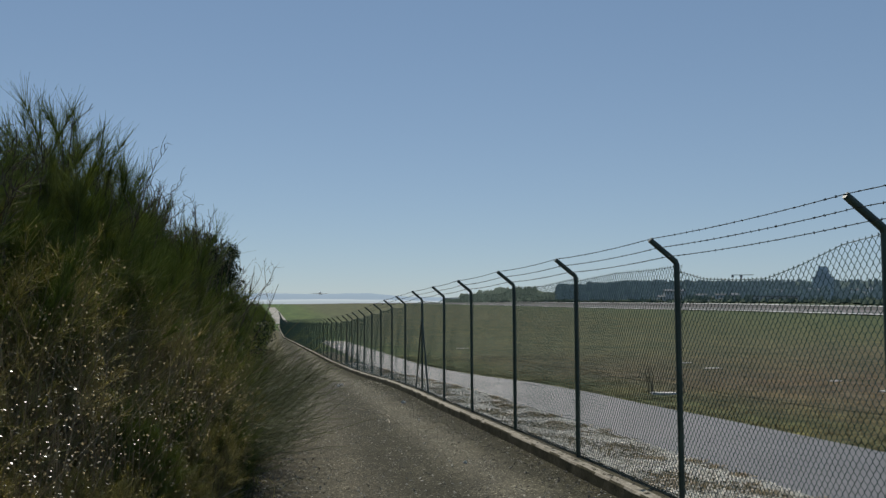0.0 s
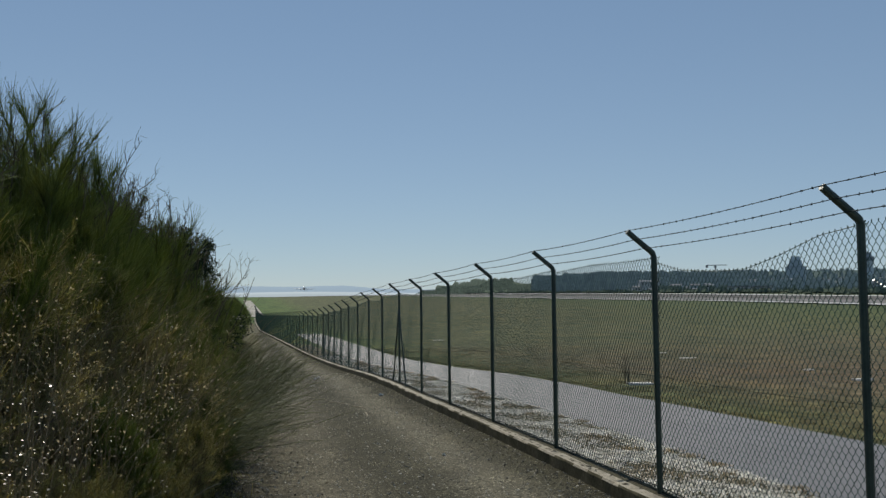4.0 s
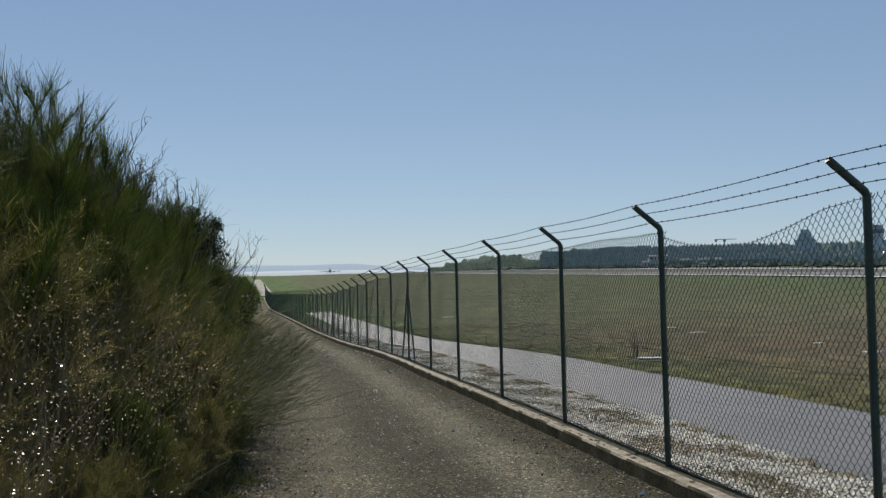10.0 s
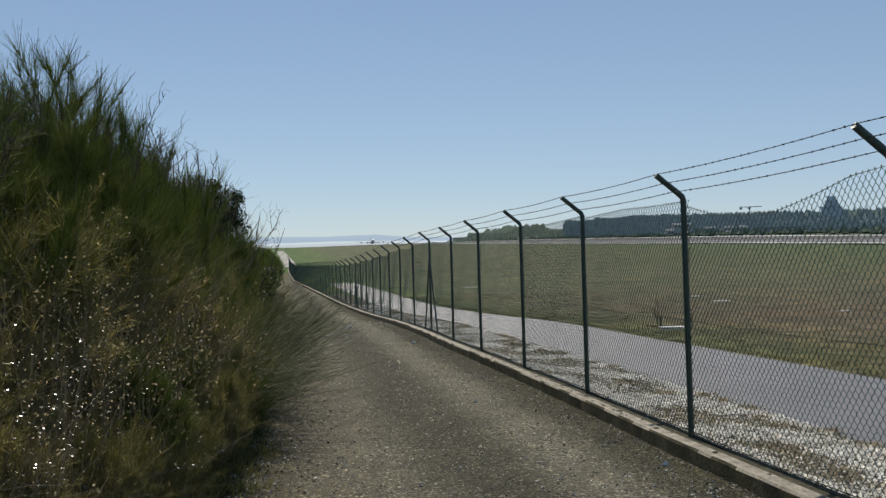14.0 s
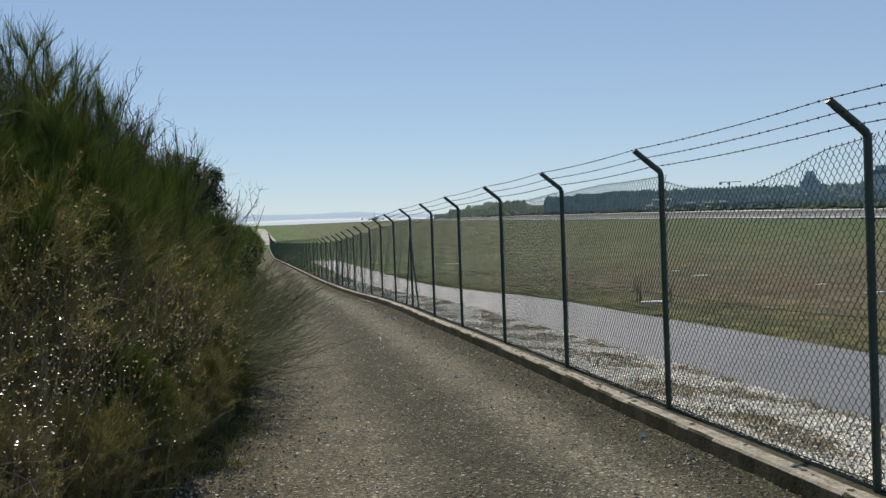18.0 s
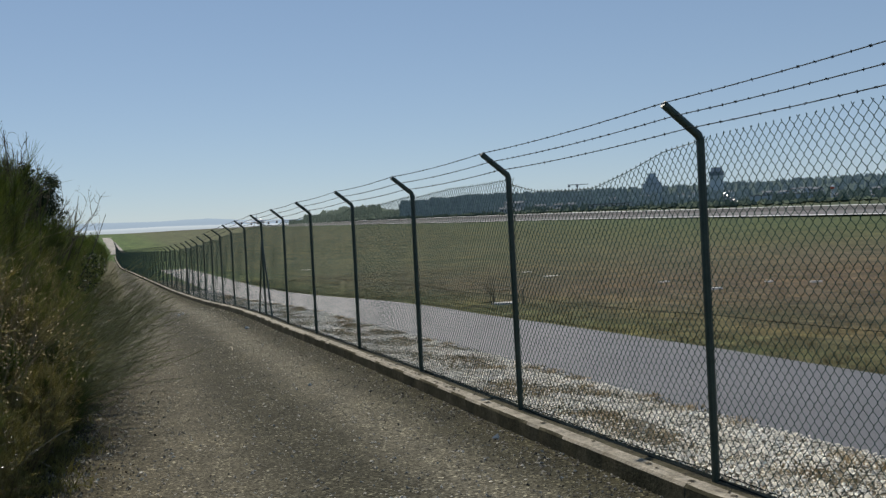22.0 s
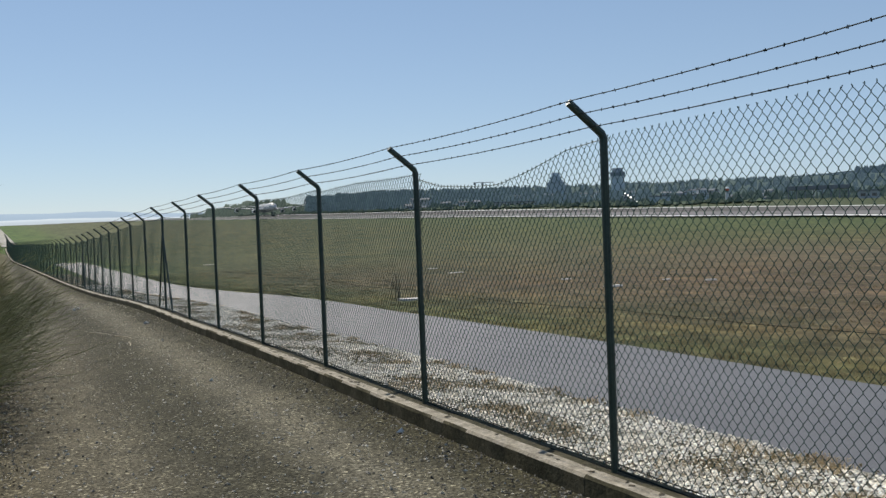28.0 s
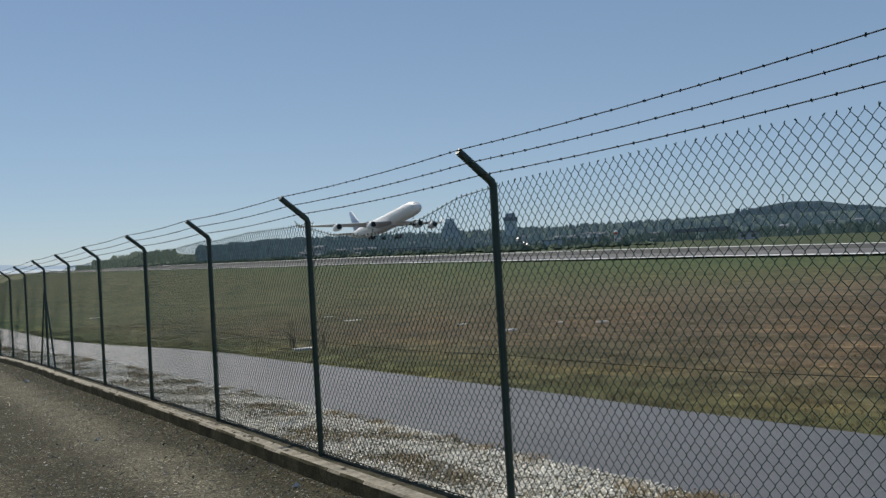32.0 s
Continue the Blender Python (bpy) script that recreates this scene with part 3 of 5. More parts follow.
def wire_run(points, radius, barb=0.0, name="barbed_wire", material=None, seed=0):
    r = np.random.default_rng(seed)
    pts = []
    for a, b in zip(points[:-1], points[1:]):
        for i in range(6):
            u = i / 6
            q = a.lerp(b, u)
            pts.append((q.x, q.y, q.z - 0.019 * 4 * u * (1 - u)))
    pts.append(tuple(points[-1]))
    pts = np.array(pts)
    pieces = [tubes(pts[None], np.full((1, len(pts)), radius), 4)]
    if barb:
        d = np.concatenate([[0], np.cumsum(np.linalg.norm(np.diff(pts, axis=0), axis=1))])
        at = np.arange(0.05, d[-1], barb)
        at = at[(at < 40) | (np.arange(len(at)) % 2 == 0)]
        C = np.stack([np.interp(at, d, pts[:, i]) for i in range(3)], 1) + 0
        m = len(C)
        for _ in range(2):
            D = r.normal(size=(m, 3)) * [1, 0.35, 1]
            D *= 0.009 / np.linalg.norm(D, axis=1, keepdims=True)
            pieces.append(tubes(np.stack([C - D, C, C + D], 1), np.tile([0.002, 0.0045, 0.002], (m, 1)), 4))
    return mesh_from(name, *joined(*pieces), material or M_BARB)


def build_fence():
    fence = tagged(empty("perimeter_fence"), "green chain-link perimeter fence topped by three strands of barbed wire", "fence")
    pm = post_mesh()
    r = random.Random(3)
    for k in POSTS:
        ob = new("post", pm)
        ob.parent = fence
        f, g = along(k), along(k + 1)
        ob.matrix_basis = Matrix.Translation(f + Vector((0.018, 0, 0))) @ pose(0, 0, 0, r.uniform(-0.3, 0.3), -0.49 + r.uniform(-0.2, 0.2), math.degrees(-math.atan2(g.x - f.x, g.y - f.y))) @ Matrix.Diagonal((1, 1, post_height(f.y) / POST_H, 1))
    flat = [(0, 2.08), (0.5, 2.05), (1, 2.08)]
    kinds = {
        "near": link_mesh([(0, 2.095), (0.15, 2.065), (0.32, 1.965), (0.48, 1.895), (0.63, 1.905), (0.83, 1.94), (0.96, 2.01), (1, 2.04)], 2.98, 1),
        "next": link_mesh([(0, 2.08), (0.2, 2.075), (0.55, 2.09), (1, 2.06)], 2.98, 2),
        "a": link_mesh(flat, 2.98, 3, 0.0014),
        "b": link_mesh([(0, 2.07), (0.3, 2.0), (0.6, 2.03), (1, 2.08)], 2.98, 4, 0.0014),
        "third": link_mesh(flat, 2.98, 6),
        "first": link_mesh([(0, 2.09), (0.5, 2.11), (1, 2.1)], 2.98, 5, 0.0022, False),
    }
    # heights are over the kerb at each end: the upper edge hangs from the post beside it
    for k in POSTS[:-1]:
        kind = {0: "near", 1: "next", 2: "third", -1: "first", -2: "first"}.get(k, "ab"[k % 2])
        ob = new("chain_link_panel", kinds[kind])
        ob.parent = fence
        ob.matrix_basis = span_pose(along(k), along(k + 1)) @ Matrix.Diagonal((1, (along(k + 1) - along(k)).length / 2.98, post_height(along(k).y + 1.5) / POST_H, 1))
    for i, (ax, az) in enumerate(((-0.242, 0.198), (-0.175, 0.118), (-0.107, 0.038))):
        pts = [along(k) + Vector((ax, 0, post_height(along(k).y) + az)) for k in POSTS]
        ob = new("barbed_wire", wire_run(pts, 0.0031, 0.118, seed=i))
        ob.parent = fence
    for h, thick in ((0.006, 0.005), (0.045, 0.0035), (1.02, 0.0016)):
        ob = new("tension_wire", wire_run([along(k) + Vector((0.026, 0, h)) for k in POSTS], thick, 0, "tension_wire", M_TENSION))
        ob.parent = fence
    for k in (6, 14):
        f = along(k)
        for s in (-1, 1):
            a = f + Vector((0.01, s * 1.0, float(fence_z(f.y + s * 1.0)) - f.z - 0.05))
            V, F = tubes([[a, f + Vector((0.0, s * 0.03, 1.75))]], [[0.019, 0.019]], 8)
            ob_from("strut", V, F, M_POST, fence)


# ---------------------------------------------------------------- shrubs along the track
def rise(P0, D, L, n=4, droop=0.0, wob=0.04, r=None):
    """Bent lines that start at P0 and run along D for L metres."""
    r = r or rng
    m = len(P0)
    u = np.linspace(0, 1, n)[None, :, None]
    W = r.normal(size=(m, 3))[:, None] * wob * np.sin(u * np.pi)
    P = P0[:, None] + D[:, None] * L[:, None, None] * u + W
    P[..., 2] -= (droop * L[:, None] * u[..., 0] ** 2)
    return P


def unit(v):
    return v / (np.linalg.norm(v, axis=1, keepdims=True) + 1e-9)


def fork(S, k, r, lo, hi, turn, up_, L0, L1, n=4, droop=0.0):
    """k side lines from each line of S."""
    m, nn, _ = S.shape
    i = np.repeat(np.arange(m), k)
    u = r.uniform(lo, hi, len(i)) * (nn - 1)
    s0 = np.clip(u.astype(int), 0, nn - 2)
    f = (u - s0)[:, None]
    P0 = S[i, s0] * (1 - f) + S[i, s0 + 1] * f
    T = unit(S[i, s0 + 1] - S[i, s0])
    D = unit(T + r.normal(size=(len(i), 3)) * turn + np.array([0, 0, up_]))
    return rise(P0, D, r.uniform(L0, L1, len(i)), n, droop, 0.03, r)


def broom_parts(seed, h, rad, k, short=1.0, turn=0.4):
    """Broom: woody stems that fork, and a dense brush of thin green shoots on them."""
    r = np.random.default_rng(seed)
    m = 64
    a = r.uniform(0, 6.283, m)
    sp = np.sqrt(r.uniform(0, 1, m))
    B = np.stack([np.cos(a) * sp * rad * 0.4, np.sin(a) * sp * rad * 0.4, np.full(m, -0.05)], 1)
    top = np.stack([np.cos(a) * sp * rad, np.sin(a) * sp * rad, h * (0.97 - 0.4 * sp ** 2) * r.uniform(0.78, 1.0, m)], 1)
    S = rise(B, unit(top - B), np.linalg.norm(top - B, axis=1), 7, 0.0, 0.16, r)
    S2 = fork(S, 10, r, 0.25, 1.0, 0.42, 0.25, 0.28, 0.7, 5, 0.05)
    S3 = fork(S2, k, r, 0.05, 1.0, turn, 0.3, 0.1 * short, 0.34 * short, 2, 0.0)
    wood = joined(tubes(S, np.linspace(0.016, 0.005, 7)[None] * r.uniform(0.6, 1.3, m)[:, None], 4), tubes(S2, np.tile(np.linspace(0.005, 0.002, 5), (len(S2), 1)), 3))
    shoots = tubes(S3, np.array([[0.0021, 0.0008]]) * r.uniform(0.7, 1.5, len(S3))[:, None], 3)
    return wood, shoots


def bare_parts(seed, h, rad, m, sub=9, thick=1.0):
    """A leafless shrub: stems that fork into twigs."""
    r = np.random.default_rng(seed)
    a = r.uniform(0, 6.283, m)
    sp = r.uniform(0.1, 1, m)
    B = np.stack([np.cos(a) * 0.2 * rad, np.sin(a) * 0.2 * rad, np.full(m, -0.05)], 1)
    top = np.stack([np.cos(a) * sp * rad, np.sin(a) * sp * rad, h * r.uniform(0.7, 1.0, m)], 1)
    S = rise(B, unit(top - B), np.linalg.norm(top - B, axis=1), 7, 0, 0.15, r)
    pieces = [tubes(S, np.linspace(0.016, 0.003, 7)[None] * np.full((m, 1), thick), 5)]
    src, size = S, 0.55
    for lev in range(2):
        k = sub if lev == 0 else 4
        mm, nn, _ = src.shape
        i = np.repeat(np.arange(mm), k)
        u = r.uniform(0.3, 0.98, len(i)) * (nn - 1)
        s0 = np.clip(u.astype(int), 0, nn - 2)
        P0 = src[i, s0] * (1 - (u - s0))[:, None] + src[i, s0 + 1] * (u - s0)[:, None]
        T = unit(src[i, s0 + 1] - src[i, s0])
        Dn = unit(T * 0.9 + r.normal(size=(len(i), 3)) * 0.45 + np.array([0, 0, 0.35]))
        Q = rise(P0, Dn, r.uniform(0.3, 1.0, len(i)) * size, 4, 0.0, 0.03, r)
        pieces.append(tubes(Q, np.array([[0.0046, 0.0036, 0.0026, 0.0014]]) * (1 if lev == 0 else 0.65) * thick, 3))
        src, size = Q, 0.25
    return joined(*pieces)


def bramble_parts(seed, h, rad, m, nl, lean=0.38, thick=1.0):
    """Arching canes with small leaves, many of them dry."""
    r = np.random.default_rng(seed)
    a = r.uniform(0, 6.283, m)
    rr = np.sqrt(r.uniform(0, 1, m)) * rad * 0.8
    B = np.stack([np.cos(a) * rr, np.sin(a) * rr, np.full(m, -0.05)], 1)
    Dn = unit(r.normal(size=(m, 3)) * [lean, lean, 0.2] + np.array([0, 0, 1.0]))
    S = rise(B, Dn, r.uniform(0.6, 1.15, m) * h, 8, 0.2, 0.14, r)
    S[..., 2] = np.maximum(S[..., 2], 0.02 - 0.1 * (S[..., 2] < -0.04))
    cane = tubes(S, np.linspace(0.0038, 0.0012, 8)[None] * thick * r.uniform(0.6, 1.3, m)[:, None], 4)
    i, j = r.integers(0, m, nl), r.uniform(1.0, 5.6, nl)
    s0 = j.astype(int)
    C = S[i, s0] * (1 - (j - s0))[:, None] + S[i, s0 + 1] * (j - s0)[:, None] + r.normal(0, 0.07, (nl, 3))
    C[:, 2] = np.abs(C[:, 2])
    return cane, leaves(C, 0.016, 0.36, 0.2, r)


def evergreen_parts(seed, h, rad, nl):
    """A dense dark evergreen: trunk, limbs and clumps of small leaves with gaps."""
    r = np.random.default_rng(seed)
    m = 26
    a = r.uniform(0, 6.283, m)
    z0 = r.uniform(0.15, 0.85, m) * h
    B = np.stack([np.zeros(m), np.zeros(m), z0], 1)
    D = unit(np.stack([np.cos(a), np.sin(a), r.uniform(0.1, 0.9, m)], 1))
    L = rad * (1.15 - 0.6 * (z0 / h)) * r.uniform(0.7, 1.1, m)
    S = rise(B, D, L, 5, 0.0, 0.05, r)
    wood = joined(tubes([[(0, 0, -0.1), (0.02, 0, h * 0.5), (0, 0.02, h * 0.95)]], [[0.06, 0.04, 0.012]], 7), tubes(S, np.linspace(0.018, 0.004, 5)[None] * np.ones((m, 1)), 4))
    cl = S[r.integers(0, m, 170), r.integers(1, 5, 170)] + r.normal(0, 0.16, (170, 3))
    i = r.integers(0, 170, nl)
    v = r.normal(size=(nl, 3))
    C = cl[i] + v / np.linalg.norm(v, axis=1, keepdims=True) * (r.uniform(0, 1, nl) ** 0.4 * r.uniform(0.1, 0.24, 170)[i])[:, None]
    return wood, leaves(C, 0.032, 0.35, 0.4, r)


def shrub(name, pieces, m, label, category, group=""):
    e = tagged(empty(name, m), label, category, group)
    for pn, vf, material in pieces:
        ob = ob_from(pn, vf[0], vf[1], material, e)
        if pn in ("thicket", "foliage", "wood"):
            tagged(ob, kind="stuff")
    return e


def plant(x, y, turn=0.0, sc=1.0, lift=0.0):
    return Matrix.Translation((x, y, float(land(x, y)) + lift)) @ pose(0, 0, 0, 0, 0, turn) @ Matrix.Diagonal((sc, sc, sc, 1))


def level_leaves(C, size, r):
    """Smooth leaves held almost level."""
    n = len(C)
    a = r.uniform(0, 6.283, n)
    N = unit(np.array([0.24, -0.3, 0.92]) + r.normal(0, 0.16, (n, 3)))
    D = unit(np.cross(N, np.stack([np.cos(a), np.sin(a), np.zeros(n)], 1)))
    S = np.cross(N, D)
    L = (size * r.uniform(0.7, 1.3, n))[:, None]
    V = np.stack([C, C + D * L * 0.5 + S * L * 0.36, C + D * L, C + D * L * 0.5 - S * L * 0.36], 1).reshape(-1, 3)
    i = np.arange(n)[:, None] * 4
    return V, np.concatenate([i + [0, 1, 2], i + [0, 2, 3]])


def build_hedge():
    lab = "dense dark green broom shrub with fine upright shoots"
    brooms = []
    for s, (h, rad, n) in enumerate(((3.5, 1.35, 84), (3.25, 1.25, 80), (3.6, 1.3, 84))):
        st, sh = broom_parts(10 + s, h, rad, n)
        brooms.append(((("wood", st, M_TWIG), ("foliage", sh, M_BROOM))))
    spots = [(0, -3.5, 3.9, 0, 0.9), (1, -3.05, 5.5, 40, 0.99), (2, -2.5, 7.2, 80, 0.9), (0, -2.25, 8.8, 130, 0.98), (1, -2.0, 10.4, 200, 1.08), (2, -1.95, 12.1, 260, 1.0), (0, -1.85, 13.8, 300, 1.0),
             (1, -1.9, 15.6, 20, 1.02), (0, -2.2, 18.0, 75, 0.95), (1, -2.3, 20.5, 160, 0.92), (2, -2.2, 23.0, 210, 0.75), (0, -4.6, 5.6, 10, 1.15), (2, -4.2, 8.3, 150, 1.08), (1, -3.9, 11.2, 190, 1.2), (0, -3.9, 14.5, 250, 1.1),
             (1, -2.8, 6.3, 115, 0.92), (2, -2.35, 8.0, 20, 0.9), (0, -2.1, 9.6, 80, 0.94), (1, -1.95, 11.2, 310, 0.95), (2, -1.9, 12.9, 150, 0.9), (0, -1.85, 14.7, 230, 0.88), (2, -3.3, 4.7, 200, 0.88),
             (0, -2.6, 9.9, 110, 1.0), (2, -3.0, 11.4, 200, 1.02), (1, -2.3, 8.9, 330, 1.02), (2, -2.75, 8.6, 50, 0.9), (1, -0.75, 14.2, 65, 0.5), (2, -0.7, 16.3, 245, 0.42), (0, -0.8, 12.4, 185, 0.48), (0, -2.9, 9.8, 35, 0.95), (1, -2.8, 11.6, 75, 1.02), (2, -2.75, 13.4, 5, 0.92), (0, -2.7, 15.3, 145, 0.96), (1, -2.8, 17.2, 265, 1.06), (2, -2.2, 16.6, 305, 0.92),
             (1, -0.62, 9.3, 35, 0.34), (2, -0.6, 10.6, 155, 0.38), (0, -0.58, 11.9, 265, 0.4), (1, -0.85, 8.1, 95, 0.36), (2, -1.05, 6.9, 5, 0.38), (0, -0.62, 13.6, 325, 0.4), (1, -1.15, 11.3, 15, 0.62), (2, -1.1, 13.4, 95, 0.6), (0, -1.05, 15.3, 175, 0.55), (1, -0.95, 17.6, 220, 0.55), (2, -1.2, 9.4, 300, 0.6), (0, -1.2, 19.5, 10, 0.7), (1, -1.25, 21.8, 60, 0.74), (2, -1.2, 24.0, 120, 0.78), (0, -1.25, 26.5, 200, 0.8), (1, -1.2, 29.5, 280, 0.82), (2, -1.25, 33, 330, 0.86), (0, -1.3, 37, 45, 0.9),
             (1, -1.25, 41.5, 100, 0.92), (2, -1.3, 47, 170, 0.95), (0, -1.3, 53, 20, 0.98), (1, -1.3, 60, 75, 1.02), (2, -1.3, 69, 250, 1.06), (0, -1.4, 80, 130, 1.1), (1, -1.5, 95, 310, 1.15), (2, -1.7, 112, 30, 1.2), (0, -1.9, 130, 190, 1.2),
             (1, -3.0, 31, 15, 0.9), (2, -3.1, 44, 95, 0.9), (0, -3.2, 64, 215, 0.95), (1, -3.4, 88, 305, 0.95), (2, -3.6, 121, 155, 0.95)]
    first = {}
    for v, x, y, turn, sc in spots:
        m = plant(x, y, turn, sc)
        if v in first:
            copy_thing(first[v], m)
        else:
            first[v] = shrub("broom_shrub", brooms[v], m, lab, "shrub", "broom shrubs along the track")
    dry = []
    for s, (h, rad, k) in enumerate(((2.2, 1.0, 64), (1.9, 0.95, 64))):
        st, sh = broom_parts(25 + s, h, rad, k, 0.5, 0.9)
        rl = np.random.default_rng(125 + s)
        C = sh[0][rl.integers(0, len(sh[0]), 26000)] + rl.normal(0, 0.012, (26000, 3))
        dry.append((("wood", st, M_TWIG), ("foliage", sh, M_DRY), ("foliage", leaves(C, 0.012, 0.38, 0.2, rl), M_CANELEAF)))
    kept = {}
    for v, x, y, turn, sc in ((0, -2.6, 4.3, 0, 0.9), (1, -2.0, 5.4, 70, 0.85), (0, -1.75, 6.7, 140, 0.82), (1, -1.5, 8.0, 220, 0.95), (0, -2.05, 7.6, 40, 1.25), (1, -2.4, 6.6, 10, 1.25), (0, -1.75, 9.0, 15, 1.05), (1, -1.6, 10.6, 95, 1.1), (0, -1.5, 12.2, 175, 1.05), (0, -1.3, 9.5, 290, 0.95), (1, -1.25, 10.9, 10, 0.95), (0, -1.2, 12.5, 100, 0.9), (0, -3.1, 3.3, 50, 0.8),
                              (1, -1.45, 4.6, 310, 0.45), (0, -1.1, 5.9, 30, 0.45), (1, -0.85, 7.2, 170, 0.48), (0, -1.5, 5.2, 80, 0.5), (1, -0.95, 6.6, 260, 0.45), (0, -0.75, 8.2, 10, 0.52), (1, -0.68, 9.1, 120, 0.52), (0, -0.6, 10.0, 20, 0.55), (1, -0.6, 11.0, 150, 0.55),
                              (0, -0.58, 12.0, 245, 0.55), (1, -0.6, 13.1, 325, 0.5), (0, -0.65, 14.4, 75, 0.5), (1, -0.75, 15.8, 190, 0.5), (0, -2.2, 3.9, 200, 0.6), (1, -0.55, 8.7, 45, 0.32), (0, -0.5, 10.5, 275, 0.36), (1, -0.5, 11.6, 200, 0.36), (0, -0.9, 17.2, 25, 0.5)):
        if v in kept:
            copy_thing(kept[v], plant(x, y, turn, sc))
        else:
            kept[v] = shrub("dry_shrub", dry[v], plant(x, y, turn, sc), "dry brown and olive shrub with fine twiggy shoots", "shrub", "dry shrubs below the broom")
    cane, lf = bramble_parts(31, 1.15, 0.9, 260, 1700)
    b0 = shrub("bramble", (("thicket", cane, M_BRAMBLE), ("foliage", lf, M_BLEAF)), plant(-1.9, 4.5, 0, 1.0), "tangled brown bramble with small glossy dry leaves", "bramble", "brambles below the broom")
    for x, y, turn, sc in ((-2.5, 3.5, 60, 1.0), (-1.6, 5.8, 130, 0.9), (-1.3, 7.2, 200, 0.7), (-2.3, 5.4, 250, 1.2), (-1.25, 9.0, 290, 0.6), (-1.9, 7.2, 75, 1.15)):
        copy_thing(b0, plant(x, y, turn, sc))
    cane, lf = bramble_parts(33, 2.4, 0.75, 190, 5200, 0.24, 0.6)
    b1 = shrub("bramble", (("thicket", cane, M_BRAMBLE), ("foliage", lf, M_CANELEAF)), plant(-1.75, 5.4, 0, 1.0), "tall upright brown canes dotted with small dry leaves", "bramble", "leafy canes in the hedge")
    for x, y, turn, sc in ((-1.45, 6.7, 60, 1.05), (-1.2, 8.2, 130, 1.0), (-1.05, 9.7, 200, 0.85), (-0.95, 11.3, 250, 0.7), (-0.9, 13.0, 300, 0.55), (-2.4, 4.2, 20, 1.0), (-1.5, 8.6, 90, 1.05), (-1.35, 10.6, 10, 0.95)):
        copy_thing(b1, plant(x, y, turn, sc))
    for s, (x, y, h, rad, m) in enumerate(((-2.5, 6.6, 3.3, 0.9, 16), (-2.1, 9.3, 3.6, 0.9, 18), (-1.75, 11.9, 3.7, 0.9, 17), (-1.5, 14.4, 3.55, 0.8, 16), (-3.5, 4.6, 3.05, 0.9, 14), (-1.5, 16.4, 3.5, 0.8, 16), (-1.5, 18.6, 3.3, 0.8, 15), (-3.0, 8.0, 3.65, 0.9, 15), (-2.6, 10.2, 4.1, 0.9, 18), (-2.3, 12.4, 3.9, 0.9, 18), (-2.1, 14.6, 3.85, 0.9, 18), (-2.0, 16.8, 3.9, 0.9, 18), (-1.7, 13.2, 3.75, 0.8, 18))):
        shrub("bare_shrub", (("crown", bare_parts(50 + s, h * 0.9, rad * 1.15, m + 8, 14, 1.25), M_TWIG),), plant(x, y), "leafless grey shrub with forking twigs", "shrub", "bare shrubs in the hedge")
    shrub("bare_shrub", (("crown", bare_parts(70, 3.1, 0.6, 20, 4, 1.3), M_TWIG),), plant(-1.55, 18.2) @ pose(0, 0, 0, 0, 23, 0), "low leafless shrub with long slanting twigs", "shrub", "bare shrubs in the hedge")
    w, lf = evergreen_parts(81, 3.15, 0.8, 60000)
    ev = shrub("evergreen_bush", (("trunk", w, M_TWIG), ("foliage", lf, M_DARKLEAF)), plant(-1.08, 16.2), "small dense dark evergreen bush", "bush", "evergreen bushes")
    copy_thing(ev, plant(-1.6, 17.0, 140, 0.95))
    # sprigs whose smooth leaves catch the sun
    rs = np.random.default_rng(88)
    sprigs = []
    for x, y, z, n in ((-1.3, 5.1, 1.4, 16), (-1.25, 5.5, 1.3, 18), (-1.2, 5.8, 1.2, 14), (-1.25, 5.15, 1.2, 16), (-1.15, 5.0, 0.95, 16), (-1.1, 4.95, 0.85, 16), (-1.1, 5.6, 0.95, 9), (-0.75, 8.9, 0.35, 10), (-0.72, 11.1, 0.38, 9), (-0.7, 11.5, 0.2, 8), (-0.95, 6.4, 0.9, 7), (-1.35, 5.5, 1.6, 9), (-0.9, 9.1, 1.5, 7), (-0.6, 6.95, 0.5, 8), (-0.64, 6.8, 0.68, 7), (-0.7, 6.4, 0.45, 6)):
        sprigs.append((x, y, z, n))
    for k in range(26):
        y = 3.7 + 3.4 * rs.random() ** 1.2
        x = float(np.interp(y, [3.7, 5.0, 7.1], [-1.75, -1.25, -0.75])) - 0.75 * rs.random()
        sprigs.append((x, y, rs.uniform(0.15, 1.25), int(rs.integers(3, 9))))
    for x, y, z, n in sprigs:
        base = np.array([[x, y, float(land(x, y))]])
        st = rise(np.repeat(base, 3, 0) + rs.normal(0, 0.03, (3, 3)) * [1, 1, 0], unit(rs.normal(0, 0.08, (3, 3)) + [0.0, 0.0, 1.0]), np.full(3, z + 0.12), 5, 0.1, 0.03, rs)
        C = st[rs.integers(0, 3, n), rs.integers(3, 5, n)] + rs.normal(0, 0.07, (n, 3))
        sp = tagged(empty("leafy_sprig", Matrix.Translation(base[0])), "thin upright sprig with pale glossy leaves", "plant", "sprigs under the hedge")
        V, F = tubes(st - base[0], np.full((3, 5), 0.002), 3)
        ob_from("stem", V, F, M_BRAMBLE, sp)
        V, F = level_leaves(C - base[0], 0.017, rs)
        ob_from("foliage", V, F, M_GLOSSY, sp)
    # pale canes that arch out of the bramble
    rc = np.random.default_rng(93)
